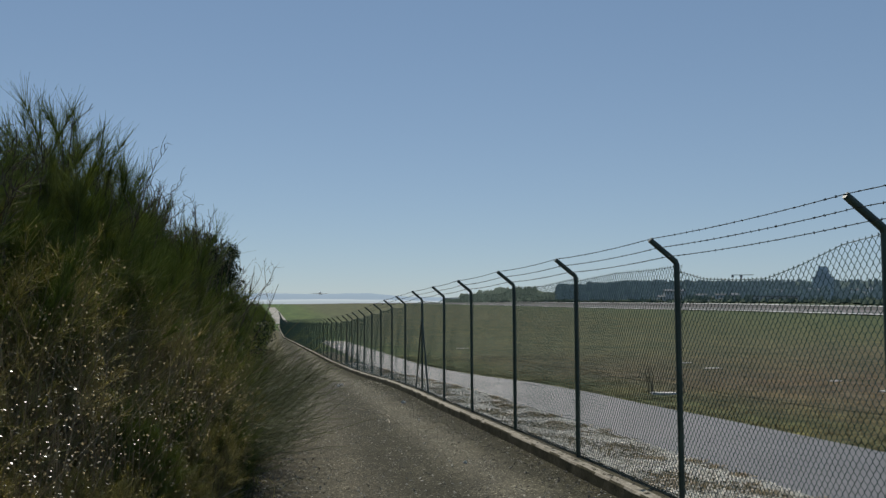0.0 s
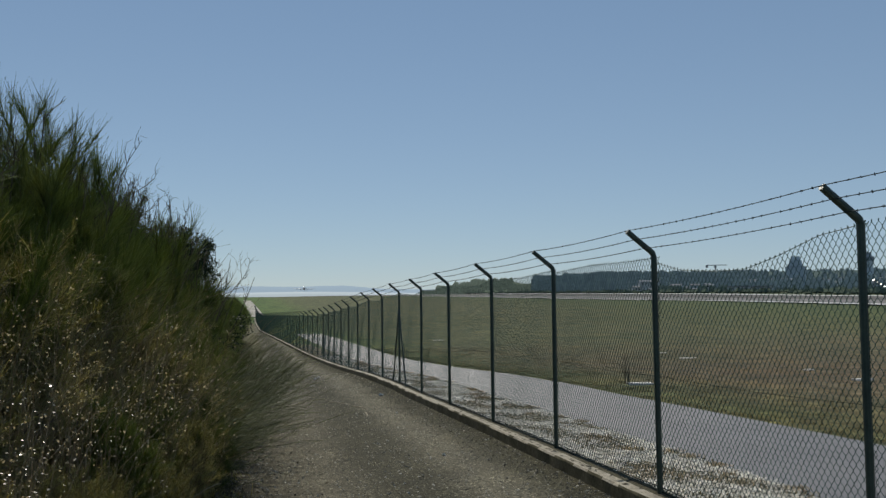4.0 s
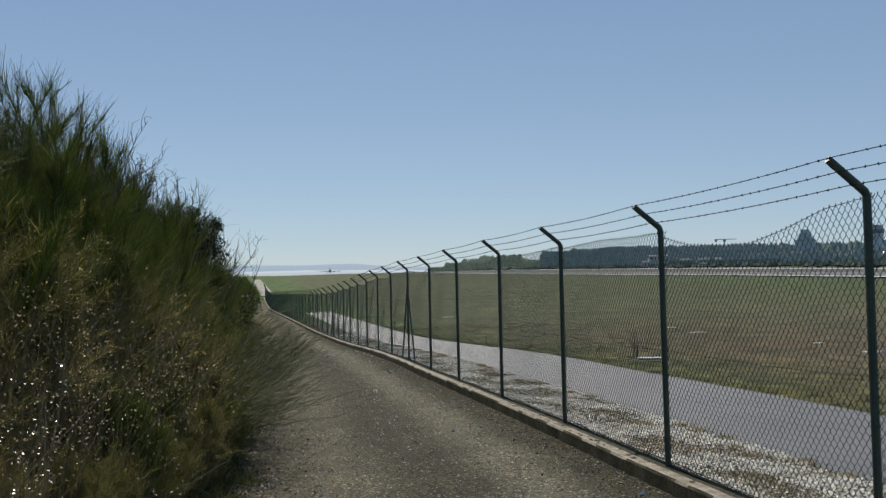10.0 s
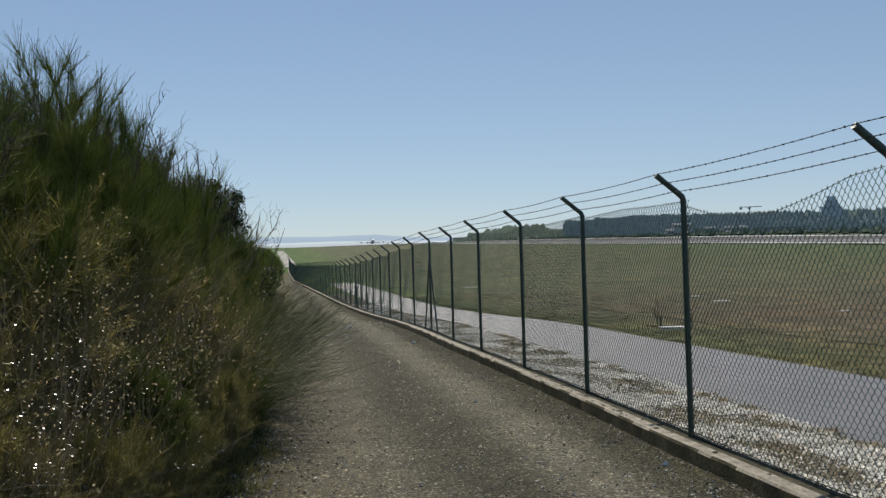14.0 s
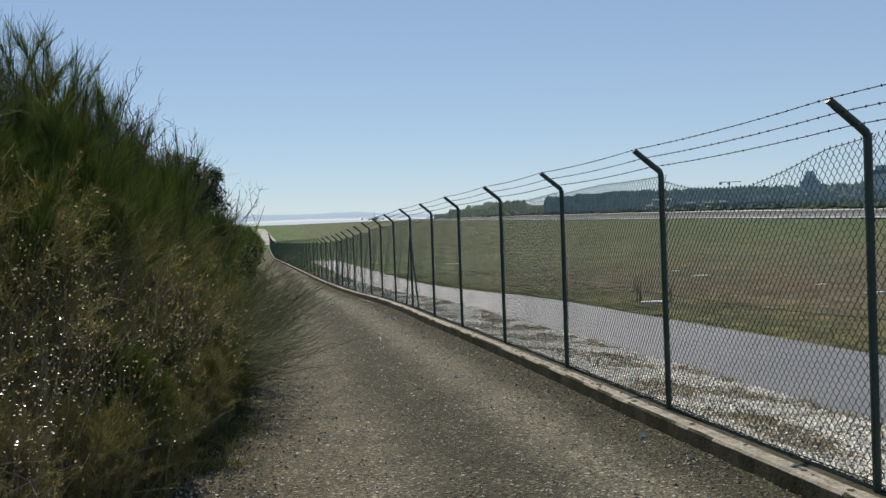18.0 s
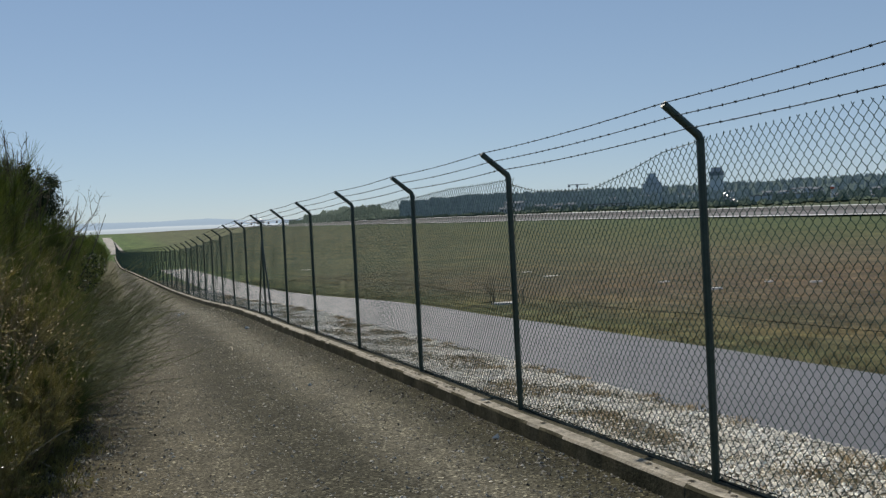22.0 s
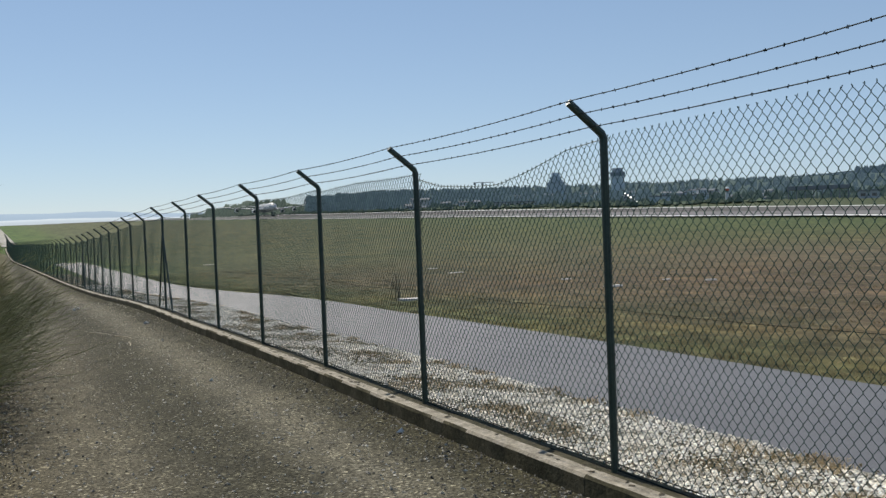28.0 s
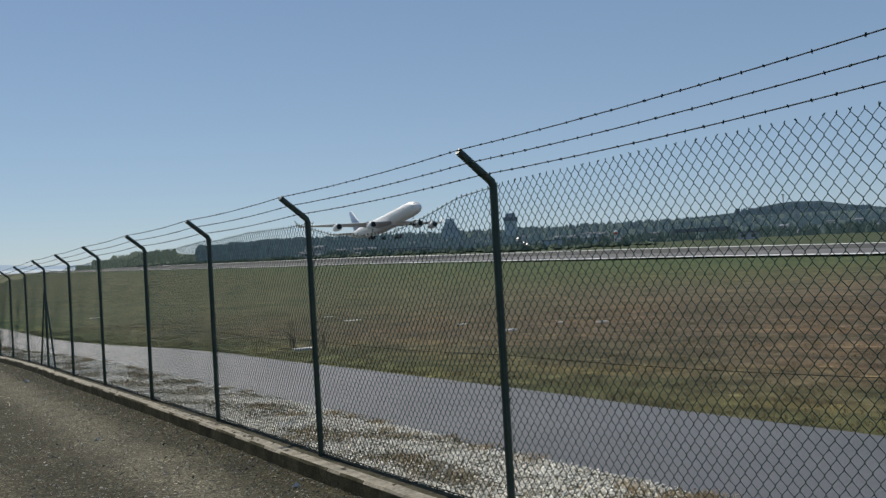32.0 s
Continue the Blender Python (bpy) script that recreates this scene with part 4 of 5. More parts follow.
    for k in range(22):
        y = rc.uniform(4.2, 8.5)
        x = float(np.interp(y, [4.2, 5.5, 8.5], [-1.7, -1.15, -0.7])) - 0.35 * rc.random()
        a = rc.uniform(0, 6.283)
        S = rise(np.array([[0, 0, -0.02]]), unit(np.array([[math.cos(a) * 0.6, math.sin(a) * 0.6, 1.0]])), np.array([rc.uniform(0.5, 1.3)]), 9, rc.uniform(0.4, 0.85), 0.08, rc)
        S[..., 2] = np.maximum(S[..., 2], -0.02)
        c = tagged(ob_from("arching_cane", *tubes(S, np.linspace(0.0042, 0.0022, 9)[None], 5), M_CANE), "pale bare cane arching out of the brambles", "cane", "arching canes under the hedge")
        c.matrix_basis = plant(x, y, 0.0, 1.0, 0.02)
    # long thin shoots that lean over the track
    r = np.random.default_rng(91)
    n = 680
    yb = 9.2 + 9.5 * r.uniform(0, 1, n) ** 1.2
    P0 = np.stack([r.uniform(-1.1, -0.45, n), yb, np.zeros(n)], 1)
    P0[:, 2] = land(P0[:, 0], P0[:, 1]) + r.uniform(0.02, 0.5, n)
    D = unit(np.stack([np.full(n, 0.85), r.normal(0.1, 0.2, n), r.uniform(0.25, 0.85, n)], 1))
    Q = rise(P0, D, r.uniform(0.35, 1.0, n) * np.interp(P0[:, 1], [9, 12.5, 20], [1.25, 1.85, 1.95]), 5, 0.06, 0.04, r)
    Q2 = fork(Q, 7, r, 0.2, 1.0, 0.16, 0.05, 0.15, 0.45, 3, 0.05)
    e = tagged(empty("leaning_broom", pose(0, 0, 0)), "thin dry broom shoots leaning over the track", "shrub")
    tagged(ob_from("wood", *tubes(Q, np.array([[0.0036, 0.0033, 0.003, 0.0025, 0.0015]]) * np.ones((n, 1)), 3), M_SPRAY, e), kind="stuff")
    tagged(ob_from("foliage", *tubes(Q2, np.tile([0.0024, 0.002, 0.0012], (len(Q2), 1)), 3), M_SPRAY, e), kind="stuff")


# ---------------------------------------------------------------- loose stones, litter, weeds
def build_loose():
    r = np.random.default_rng(5)
    n = 110000
    y = np.where(r.random(n) < 0.1, r.uniform(-11, 1.2, n), 1.2 + 52 * r.uniform(0, 1, n) ** 1.12)
    x = 3.7 + 1.46 * r.uniform(0, 1, n) + r.normal(0, 0.03, n)
    x = np.maximum(x, 3.7)
    bare = np.array([noise.noise(Vector((a * 1.6, b * 0.9, 3.0))) for a, b in zip(x, y)])
    keep = r.random(n) > np.clip((bare - np.interp(y, [6, 13], [0.12, -0.03])) * 3.2, 0, 0.85)
    x, y = x[keep], y[keep]
    n = len(x)
    C = np.stack([x, y, land(x, y) + np.interp(x, [3.66, 5.15], [0.105, 0.045]) + 0.006], 1)
    V, F = stones(C, 0.0085 + 0.011 * r.uniform(0, 1, n), r, 0.62)
    tagged(ob_from("gravel_stones", V, F, M_STONE), "loose pale gravel stones behind the fence", "gravel", kind="stuff")
    n = 24000
    y = np.where(r.random(n) < 0.15, r.uniform(-11, 3.0, n), 3.0 + 30 * r.uniform(0, 1, n) ** 1.8)
    x = r.uniform(-0.9, 3.38, n)
    C = np.stack([x, y, land(x, y) + 0.033], 1)
    V, F = stones(C, 0.0045 + 0.016 * r.uniform(0, 1, n) ** 4, r, 0.55)
    tagged(ob_from("track_pebbles", V, F, M_PEBBLE), "scattered small stones on the track", "pebbles", kind="stuff")
    n = 5000
    y = 2.5 + 22 * r.uniform(0, 1, n) ** 1.8
    x = 3.36 - np.abs(r.normal(0, 0.38, n))
    C = np.stack([x, y, land(x, y) + 0.034], 1)
    V, F = stones(C, 0.005 + 0.015 * r.uniform(0, 1, n) ** 3, r, 0.6)
    tagged(ob_from("kerbside_grit", V, F, M_GRIT), "coarse dark and pale grit swept against the kerb", "grit", kind="stuff")
    n = 8000
    y = 3.2 + 18 * r.uniform(0, 1, n) ** 1.5
    x = np.interp(y, [3.2, 6, 9, 20], [-0.95, -0.5, -0.15, -0.3]) + np.abs(r.normal(0, 0.42, n)) * np.where(r.random(n) < 0.68, -1, 0.75)
    C = np.stack([x, y, land(x, y) + 0.04], 1)
    V, F = leaves(C, 0.024, 0.42, 0.1, r)
    tagged(ob_from("leaf_litter", V, F, M_LITTER), "dry pale leaves littered under the shrubs", "leaf litter", kind="stuff")
    n = 12000
    y = 2.5 + 45 * r.uniform(0, 1, n) ** 1.05
    x = 3.85 + 1.3 * r.uniform(0, 1, n)
    keep = np.array([noise.noise(Vector((a * 1.6, b * 0.9, 3.0))) > np.interp(b, [6, 13], [0.14, -0.04]) for a, b in zip(x, y)])
    x, y = x[keep], y[keep]
    C = np.stack([x, y, land(x, y) + np.interp(x, [3.66, 5.15], [0.105, 0.045]) + 0.02], 1)
    V, F = leaves(C, 0.03, 0.36, 0.1, r)
    tagged(ob_from("dead_leaves", V, F, M_DEADLEAF), "brown dead leaves and moss caught in the gravel", "leaf litter", kind="stuff")
    # weeds in the gravel, grass along the kerb and in the field
    def tufts(name, X, Y, per, h, spread_, label, lift=0.0, material=M_GRASS):
        m = len(X) * per
        bx = np.repeat(X, per) + r.normal(0, spread_, m)
        by = np.repeat(Y, per) + r.normal(0, spread_, m)
        P0 = np.stack([bx, by, land(bx, by) + lift], 1)
        D = unit(r.normal(size=(m, 3)) * [0.5, 0.5, 0.1] + [0, 0, 1.0])
        Q = rise(P0, D, h * r.uniform(0.5, 1.3, m), 3, 0.25, 0.01, r)
        return tagged(ob_from(name, *tubes(Q, np.tile([0.0035, 0.0028, 0.0008], (m, 1)), 3), material), label, "grass", kind="stuff")
    k = 300
    Y = 7.5 + 12 * r.uniform(0, 1, k) ** 1.2
    tufts("verge_grass", r.uniform(-1.1, -0.35, k) + 0.3 * r.uniform(0, 1, k) ** 2, Y, 30, 0.17, 0.09, "dry olive grass along the foot of the hedge", 0.02, M_DRY)
    k = 420
    Y = 3.6 + 5.4 * r.uniform(0, 1, k)
    X = np.interp(Y, [3.6, 5.0, 7.0, 9.0], [-1.55, -1.2, -0.75, -0.5]) - 0.75 * r.uniform(0, 1, k) ** 1.5
    tufts("verge_grass", X, Y, 26, 0.2, 0.08, "fuzzy olive and brown growth under the hedge", 0.02, M_DRY)
    k = 700
    Y = 17 + 60 * r.uniform(0, 1, k) ** 1.5
    tufts("verge_grass", r.uniform(-1.1, 0.15, k), Y, 22, 0.16, 0.1, "olive and dry grass on the verge", 0.03, M_GRASS)
    k = 360
    X, Y = r.uniform(3.95, 5.1, k), 3 + 42 * r.uniform(0, 1, k) ** 1.3
    keep = np.array([noise.noise(Vector((a * 1.6, b * 0.9, 3.0))) > -0.02 for a, b in zip(X, Y)])
    tufts("gravel_weeds", X[keep], Y[keep], 60, 0.045, 0.07, "dry weeds growing in the gravel", 0.07, M_WEED)
    k = 9000
    X = 8.1 + 26 * r.uniform(0, 1, k) ** 1.6
    Y = 4 + 60 * r.uniform(0, 1, k) ** 1.2
    tufts("field_tufts", X, Y, 9, 0.07, 0.1, "short tufts of dry and green grass")
    # dark clods on the kerb: first for its pits and spots, then a strip
    n = 110
    y = np.concatenate([r.uniform(9.3, 13.2, 60), 3 + 30 * r.uniform(0, 1, n - 60) ** 1.5])
    x = 3.485 - r.uniform(0.0, 0.11, n)
    C = np.stack([x, y, fence_z(y) + 0.011], 1)
    V, F = stones(C, r.uniform(0.012, 0.034, n), r, 0.25)
    # dense dark strip along the mesh foot, for dirt and the mesh's shadow
    n = 5200
    y = 1.5 + 34 * r.uniform(0, 1, n) ** 1.5
    x = 3.508 + 0.16 * r.uniform(0, 1, n)
    V2, F2 = stones(np.stack([x, y, fence_z(y) - 0.01], 1), r.uniform(0.006, 0.016, n), r, 0.3)
    V, F = joined((V, F), (V2, F2))
    tagged(ob_from("kerb_dirt", V, F, M_SOIL), "dark clods for kerb pits, dirt and mesh shadow", "dirt", kind="stuff")
    for x, y, s in ((2.83, 21.05, 0.06), (2.56, 17.0, 0.03), (2.31, 11.55, 0.035), (3.1, 7.55, 0.04), (1.99, 28.4, 0.09), (1.85, 27.8, 0.07)):
        V, F = stones([(x, y, float(land(x, y)) + 0.03 + s * 0.3)], s, r)
        tagged(ob_from("white_stone", V, F, M_SLAB), "single pale stone lying on the track", "stone", "pale stones on the track")
    for (x, y), turn, L in (((1.6, 19.8), -60, 0.75), ((1.95, 18.6), -80, 0.9), ((2.03, 17.2), -95, 0.7)):
        S = rise(np.array([[0, 0, 0.006]]), np.array([[1.0, 0, 0]]), np.array([L]), 6, 0.0, 0.06, r)
        S[..., 2] = 0.006
        ob = ob_from("stick", *tubes(S, np.array([[0.008, 0.011, 0.01, 0.009, 0.007, 0.004]]), 6), M_CANE)
        ob.matrix_basis = plant(x, y, turn, 1.0, 0.03)
        tagged(ob, "pale dry stick lying on the track", "stick", "dry sticks on the track")
    for x, y, lx, ly in ((9.73, 23.17, 0.62, 0.4), (21.0, 44.0, 0.8, 0.35), (16.1, 23.25, 0.6, 0.2), (15.6, 79.39, 1.0, 0.4), (19.7, 23.3, 0.35, 0.15), (18.05, 28.9, 0.35, 0.18), (19.2, 24.8, 0.25, 0.12), (23.0, 51.5, 0.5, 0.25)):
        bm = bmesh.new()
        box(bm, -lx / 2, lx / 2, -ly / 2, ly / 2, -0.1, 0.02, 0.006)
        ob = part("marker_slab", bm, M_SLAB)
        ob.matrix_basis = plant(x, y, r.uniform(-20, 20), 1.0, 0.02)
        tagged(ob, "flat white concrete slab set in the grass", "slab", "white slabs in the field")
    bm = bmesh.new()
    box(bm, -0.03, 0.03, -0.03, 0.03, -0.1, 0.38, 0.004)
    ob = part("stake", bm, M_BRAMBLE)
    ob.matrix_basis = plant(10.15, 22.97)
    tagged(ob, "short brown wooden stake beside a slab", "stake")
    shrub("dry_weed", (("stalks", bare_parts(97, 0.55, 0.2, 4, 3), M_TWIG),), plant(9.48, 23.37), "dry branching weed beside a white slab", "weed")


build_kerb()
build_fence()
build_hedge()
build_loose()

# ---------------------------------------------------------------- the aircraft
def loft(rings, close=True):
    """Skin over rings of equal length. Verts and faces."""
    n, m = len(rings), len(rings[0])
    V = [p for ring in rings for p in ring]
    F = []
    for i in range(n - 1):
        for j in range(m if close else m - 1):
            a, b = i * m + j, i * m + (j + 1) % m
            F.append((a, b, b + m, a + m))
    F += [tuple(range(m))[::-1], tuple(range((n - 1) * m, n * m))]
    return V, F


def ring(y, z, rx, rz, n=20):
    return [(math.cos(a) * rx, y, z + math.sin(a) * rz) for a in (2 * math.pi * i / n for i in range(n))]


def foil(x, y, z, chord, thick, vertical=False, n=10):
    """A wing section: leading edge at (x, y, z), chord running aft."""
    out = []
    for i in range(2 * n):
        u = i / n if i < n else 2 - i / n
        u = min(max(u, 0.0), 1.0)
        c = 0.5 * (1 - math.cos(math.pi * u))
        t = thick * 2.6 * (math.sqrt(c) * (1 - c)) * (1 if i < n else -1) * chord * 0.5
        out.append((x + t, y - c * chord, z) if vertical else (x, y - c * chord, z + t))
    return out


def shade_underside(ob):
    """Underside shade put into the colour: darker grey on faces that look down."""
    ob.data.materials.append(M_BELLY)
    for f in ob.data.polygons:
        if f.normal.z < -0.2:
            f.material_index = 1
    return ob


def build_aircraft():
    """Four-engined airliner, nose along +y, its wheels at z = -5.5."""
    e = tagged(empty("airliner"), "white four-engined airliner with its wheels down", "aircraft")
    prof = [(28.3, -0.55, 0.08), (27.8, -0.5, 0.75), (26.7, -0.35, 1.45), (25.1, -0.15, 2.1), (23.0, 0, 2.5), (20.5, 0, 2.62), (10, 0, 2.62), (-13, 0, 2.62), (-19, 0.25, 2.4), (-25, 0.75, 1.85), (-30, 1.2, 1.05), (-33.5, 1.45, 0.3)]
    fus = ob_from("fuselage", *loft([ring(y, z, r, r, 28) for y, z, r in prof]), M_SKIN, e, True)
    ob_from("belly_fairing", *loft([ring(y, -1.75, 2.3 * k, 1.45 * k, 20) for y, k in ((9, 0.2), (7, 0.8), (4, 1), (-6, 1), (-9, 0.75), (-11, 0.2))]), M_BELLY, e, True)
    for s in (1, -1):
        for k in range(43):
            y = 20.5 - k * 0.98
            V = [(s * 2.58, y - 0.12, 0.55), (s * 2.58, y + 0.12, 0.55), (s * 2.5, y + 0.12, 0.9), (s * 2.5, y - 0.12, 0.9)]
            V += [(x * 0.98, yy, z) for x, yy, z in V]
            ob_from("cabin_window", V, [(0, 1, 2, 3), (4, 7, 6, 5), (0, 4, 5, 1), (2, 6, 7, 3), (1, 5, 6, 2), (3, 7, 4, 0)], M_GLASS, fus)
        for a0, a1 in ((5, 34), (38, 66), (70, 92)):
            V = []
            for k in (1.012, 0.95):
                for y, a in ((26.55, a0), (26.55 - a1 * 0.008, a1), (25.5 - a1 * 0.008, a1), (25.5, a0)):
                    rr, zc = np.interp(y, [23.0, 25.1, 26.7], [2.5, 2.1, 1.45]) * k, np.interp(y, [23.0, 25.1, 26.7], [0.0, -0.15, -0.35])
                    V.append((s * rr * math.sin(radians(a)), y, zc + rr * math.cos(radians(a))))
            ob_from("cockpit_window", V, [(0, 1, 2, 3), (4, 7, 6, 5), (0, 4, 5, 1), (2, 6, 7, 3), (1, 5, 6, 2), (3, 7, 4, 0)], M_GLASS, fus)
        wing = [foil(s * 1.5, 9.2, -1.5, 12.5, 0.13), foil(s * 9.5, 3.4, -0.7, 7.8, 0.115), foil(s * 20, -3.6, 0.35, 4.6, 0.105), foil(s * 29.3, -9.9, 1.3, 2.5, 0.1)]
        shade_underside(ob_from("wing", *loft(wing), M_SKIN, e, True))
        ob_from("winglet", *loft([foil(s * 29.3, -9.9, 1.3, 2.5, 0.09), foil(s * 29.9, -10.9, 2.3, 1.6, 0.09), foil(s * 30.3, -12.2, 3.9, 0.9, 0.08)]), M_WHITE, e, True)
        for x, y, z in ((9.3, 6.9, -2.55), (19.2, -0.6, -1.55)):
            eng = ob_from("engine", *loft([ring(yy, 0, r, r, 20) for yy, r in ((2.3, 1.0), (2.45, 1.16), (1.6, 1.28), (-0.2, 1.22), (-1.6, 0.95), (-2.4, 0.7))]), M_WHITE, e, True)
            eng.matrix_basis = pose(s * x, y, z)
            ob_from("intake", *loft([ring(yy, 0, r, r, 20) for yy, r in ((2.47, 1.0), (2.3, 0.96))]), M_TYRE, eng)
            ob_from("pylon", *loft([foil(0, 1.2, 0.9, 4.2, 0.12, True), foil(0, -0.8, 2.0, 4.5, 0.1, True)]), M_BELLY, eng)
        ob_from("tailplane", *loft([foil(s * 0.8, -26.2, 1.35, 5.2, 0.1), foil(s * 9.7, -32.4, 2.2, 2.0, 0.1)]), M_SKIN, e, True)
        for yy in (-1.4,):
            leg = ob_from("main_gear", *tubes([[(s * 4.6, -2.0, -1.6), (s * 5.3, -2.0, -5.3)]], [[0.2, 0.16]], 8), M_STEEL, e)
            for dx in (-0.65, 0.65):
                for dy in (-1.0, 1.0):
                    wheel(leg, s * 5.3 + dx, -2.0 + dy, -5.3, 0.68)
    ob_from("fin", *loft([foil(0, -20.5, 2.1, 9.0, 0.1, True), foil(0, -22.7, 4.0, 7.4, 0.1, True), foil(0, -29.6, 10.6, 3.0, 0.09, True)]), M_TAIL, e, True, "dark blue tail fin")
    nose = ob_from("nose_gear", *tubes([[(0, 22.4, -2.2), (0, 22.2, -5.4)]], [[0.14, 0.12]], 8), M_STEEL, e)
    for dx in (-0.35, 0.35):
        wheel(nose, dx, 22.2, -5.45, 0.52)
    cen = ob_from("centre_gear", *tubes([[(0, -3.2, -2.9), (0, -3.2, -5.4)]], [[0.16, 0.14]], 8), M_STEEL, e)
    for dx in (-0.5, 0.5):
        wheel(cen, dx, -3.2, -5.4, 0.6)
    return e


def wheel(parent, x, y, z, r):
    V, F = loft([[(x + w, y + math.cos(a) * rr, z + math.sin(a) * rr) for a in (2 * math.pi * i / 14 for i in range(14))] for w, rr in ((-0.22, r * 0.8), (-0.14, r), (0.14, r), (0.22, r * 0.8))])
    ob_from("wheel", V, F, M_TYRE, parent, True)


airliner = build_aircraft()


# ---------------------------------------------------------------- beyond the runway
def polar(az, d, z=0.0):
    return Vector((math.sin(radians(az)) * d, math.cos(radians(az)) * d, z))


def up(el, d):
    return 1.73 + d * math.tan(radians(el))


def ridge(name, az_el, d, depth, material, label, seed, rough=0.03, base=0.1, kind="structure", step=0.15):
    """A long hill: its crest at the distance d seen under the given heights, falling to both sides."""
    azs = np.arange(az_el[0][0], az_el[-1][0] + 1e-6, step)
    els = np.interp(azs, [a for a, _ in az_el], [b for _, b in az_el])
    V, F = [], []
    prof = [(-1.0, 0.0), (-0.6, 0.35), (-0.3, 0.72), (0.0, 1.0), (0.5, 0.75), (1.0, 0.0)]
    for a, b in zip(azs, els):
        for u, w in prof:
            dd = d + u * depth
            lo = up(base, dd) - 6
            n = noise.noise(Vector((a * 1.3, u * 2, seed))) * rough + noise.noise(Vector((a * 5.1, u * 5, seed + 9))) * rough * 0.5
            hi = up(b + (n if 0 < w else 0), d)
            V.append(polar(a, dd, lo + (hi - lo) * w))
    m = len(prof)
    for i in range(len(azs) - 1):
        for j in range(m - 1):
            q = i * m + j
            F.append((q, q + m, q + m + 1, q + 1))
    return tagged(ob_from(name, V, F, material, smooth=True), label, "hill", kind=kind)


def far_trees(name, rows, label, seed, n, hmin, hmax, material=M_FOREST):
    """Far woodland: small uneven conical and rounded crowns on stems."""
    r = np.random.default_rng(seed)
    Vs, Fs, o = [], [], 0
    for _ in range(n):
        a0, a1, e0, e1, d0, d1 = rows[r.integers(len(rows))]
        t = r.random()
        az, d = a0 + (a1 - a0) * t, r.uniform(d0, d1)
        el = r.uniform(e0, e1)
        h = r.uniform(hmin, hmax)
        z = up(el, d) - h
        c = polar(az, d, z)
        pointed = r.random() < 0.45
        w = h * (0.16 if pointed else 0.3) * r.uniform(0.8, 1.3)
        lv = ((0.12, 0.9), (0.45, 1.0 if not pointed else 0.7), (0.8, 0.7 if not pointed else 0.3), (1.0, 0.08))
        for u, k in lv:
            for q in range(6):
                a = q * 1.0472 + r.uniform(-0.3, 0.3)
                rr = w * k * r.uniform(0.7, 1.25)
                Vs.append((c.x + math.cos(a) * rr, c.y + math.sin(a) * rr, c.z + h * u + r.uniform(-0.04, 0.04) * h))
        for i in range(3):
            for q in range(6):
                p, p2 = o + i * 6 + q, o + i * 6 + (q + 1) % 6
                Fs.append((p, p2, p2 + 6, p + 6))
        Fs.append(tuple(range(o + 18, o + 24)))
        o += 24
    return tagged(ob_from(name, Vs, Fs, material), label, "trees", kind="stuff")


def block(name, az, el_top, d, width, depth, el_base, material, label, category, roof=None, floors=0, group=""):
    """A building far off, facing the camera's place."""
    z0, z1 = up(el_base, d) - 3, up(el_top, d)
    e = tagged(empty(name, Matrix.Translation(polar(az, d, z0)) @ pose(0, 0, 0, 0, 0, -az)), label, category, group)
    H = z1 - z0
    bm = bmesh.new()
    box(bm, -width / 2, width / 2, -depth / 2, depth / 2, 0, H)
    part("wall", bm, material, e)
    bm = bmesh.new()
    box(bm, -width / 2 - 0.4, width / 2 + 0.4, -depth / 2 - 0.4, depth / 2 + 0.4, H, H + 0.7)
    part("roof", bm, roof or M_STEEL, e)
    for f in range(floors):
        n = max(2, int(width / 5))
        for i in range(n):
            x = (i + 0.5) / n * width - width / 2
            z = 3.6 + f * 3.4
            if z + 2 > H:
                continue
            bm = bmesh.new()
            box(bm, x - 1.2, x + 1.2, -depth / 2 - 0.1, -depth / 2 + 0.3, z, z + 1.6)
            part("window", bm, M_GLASS, e)
    return e


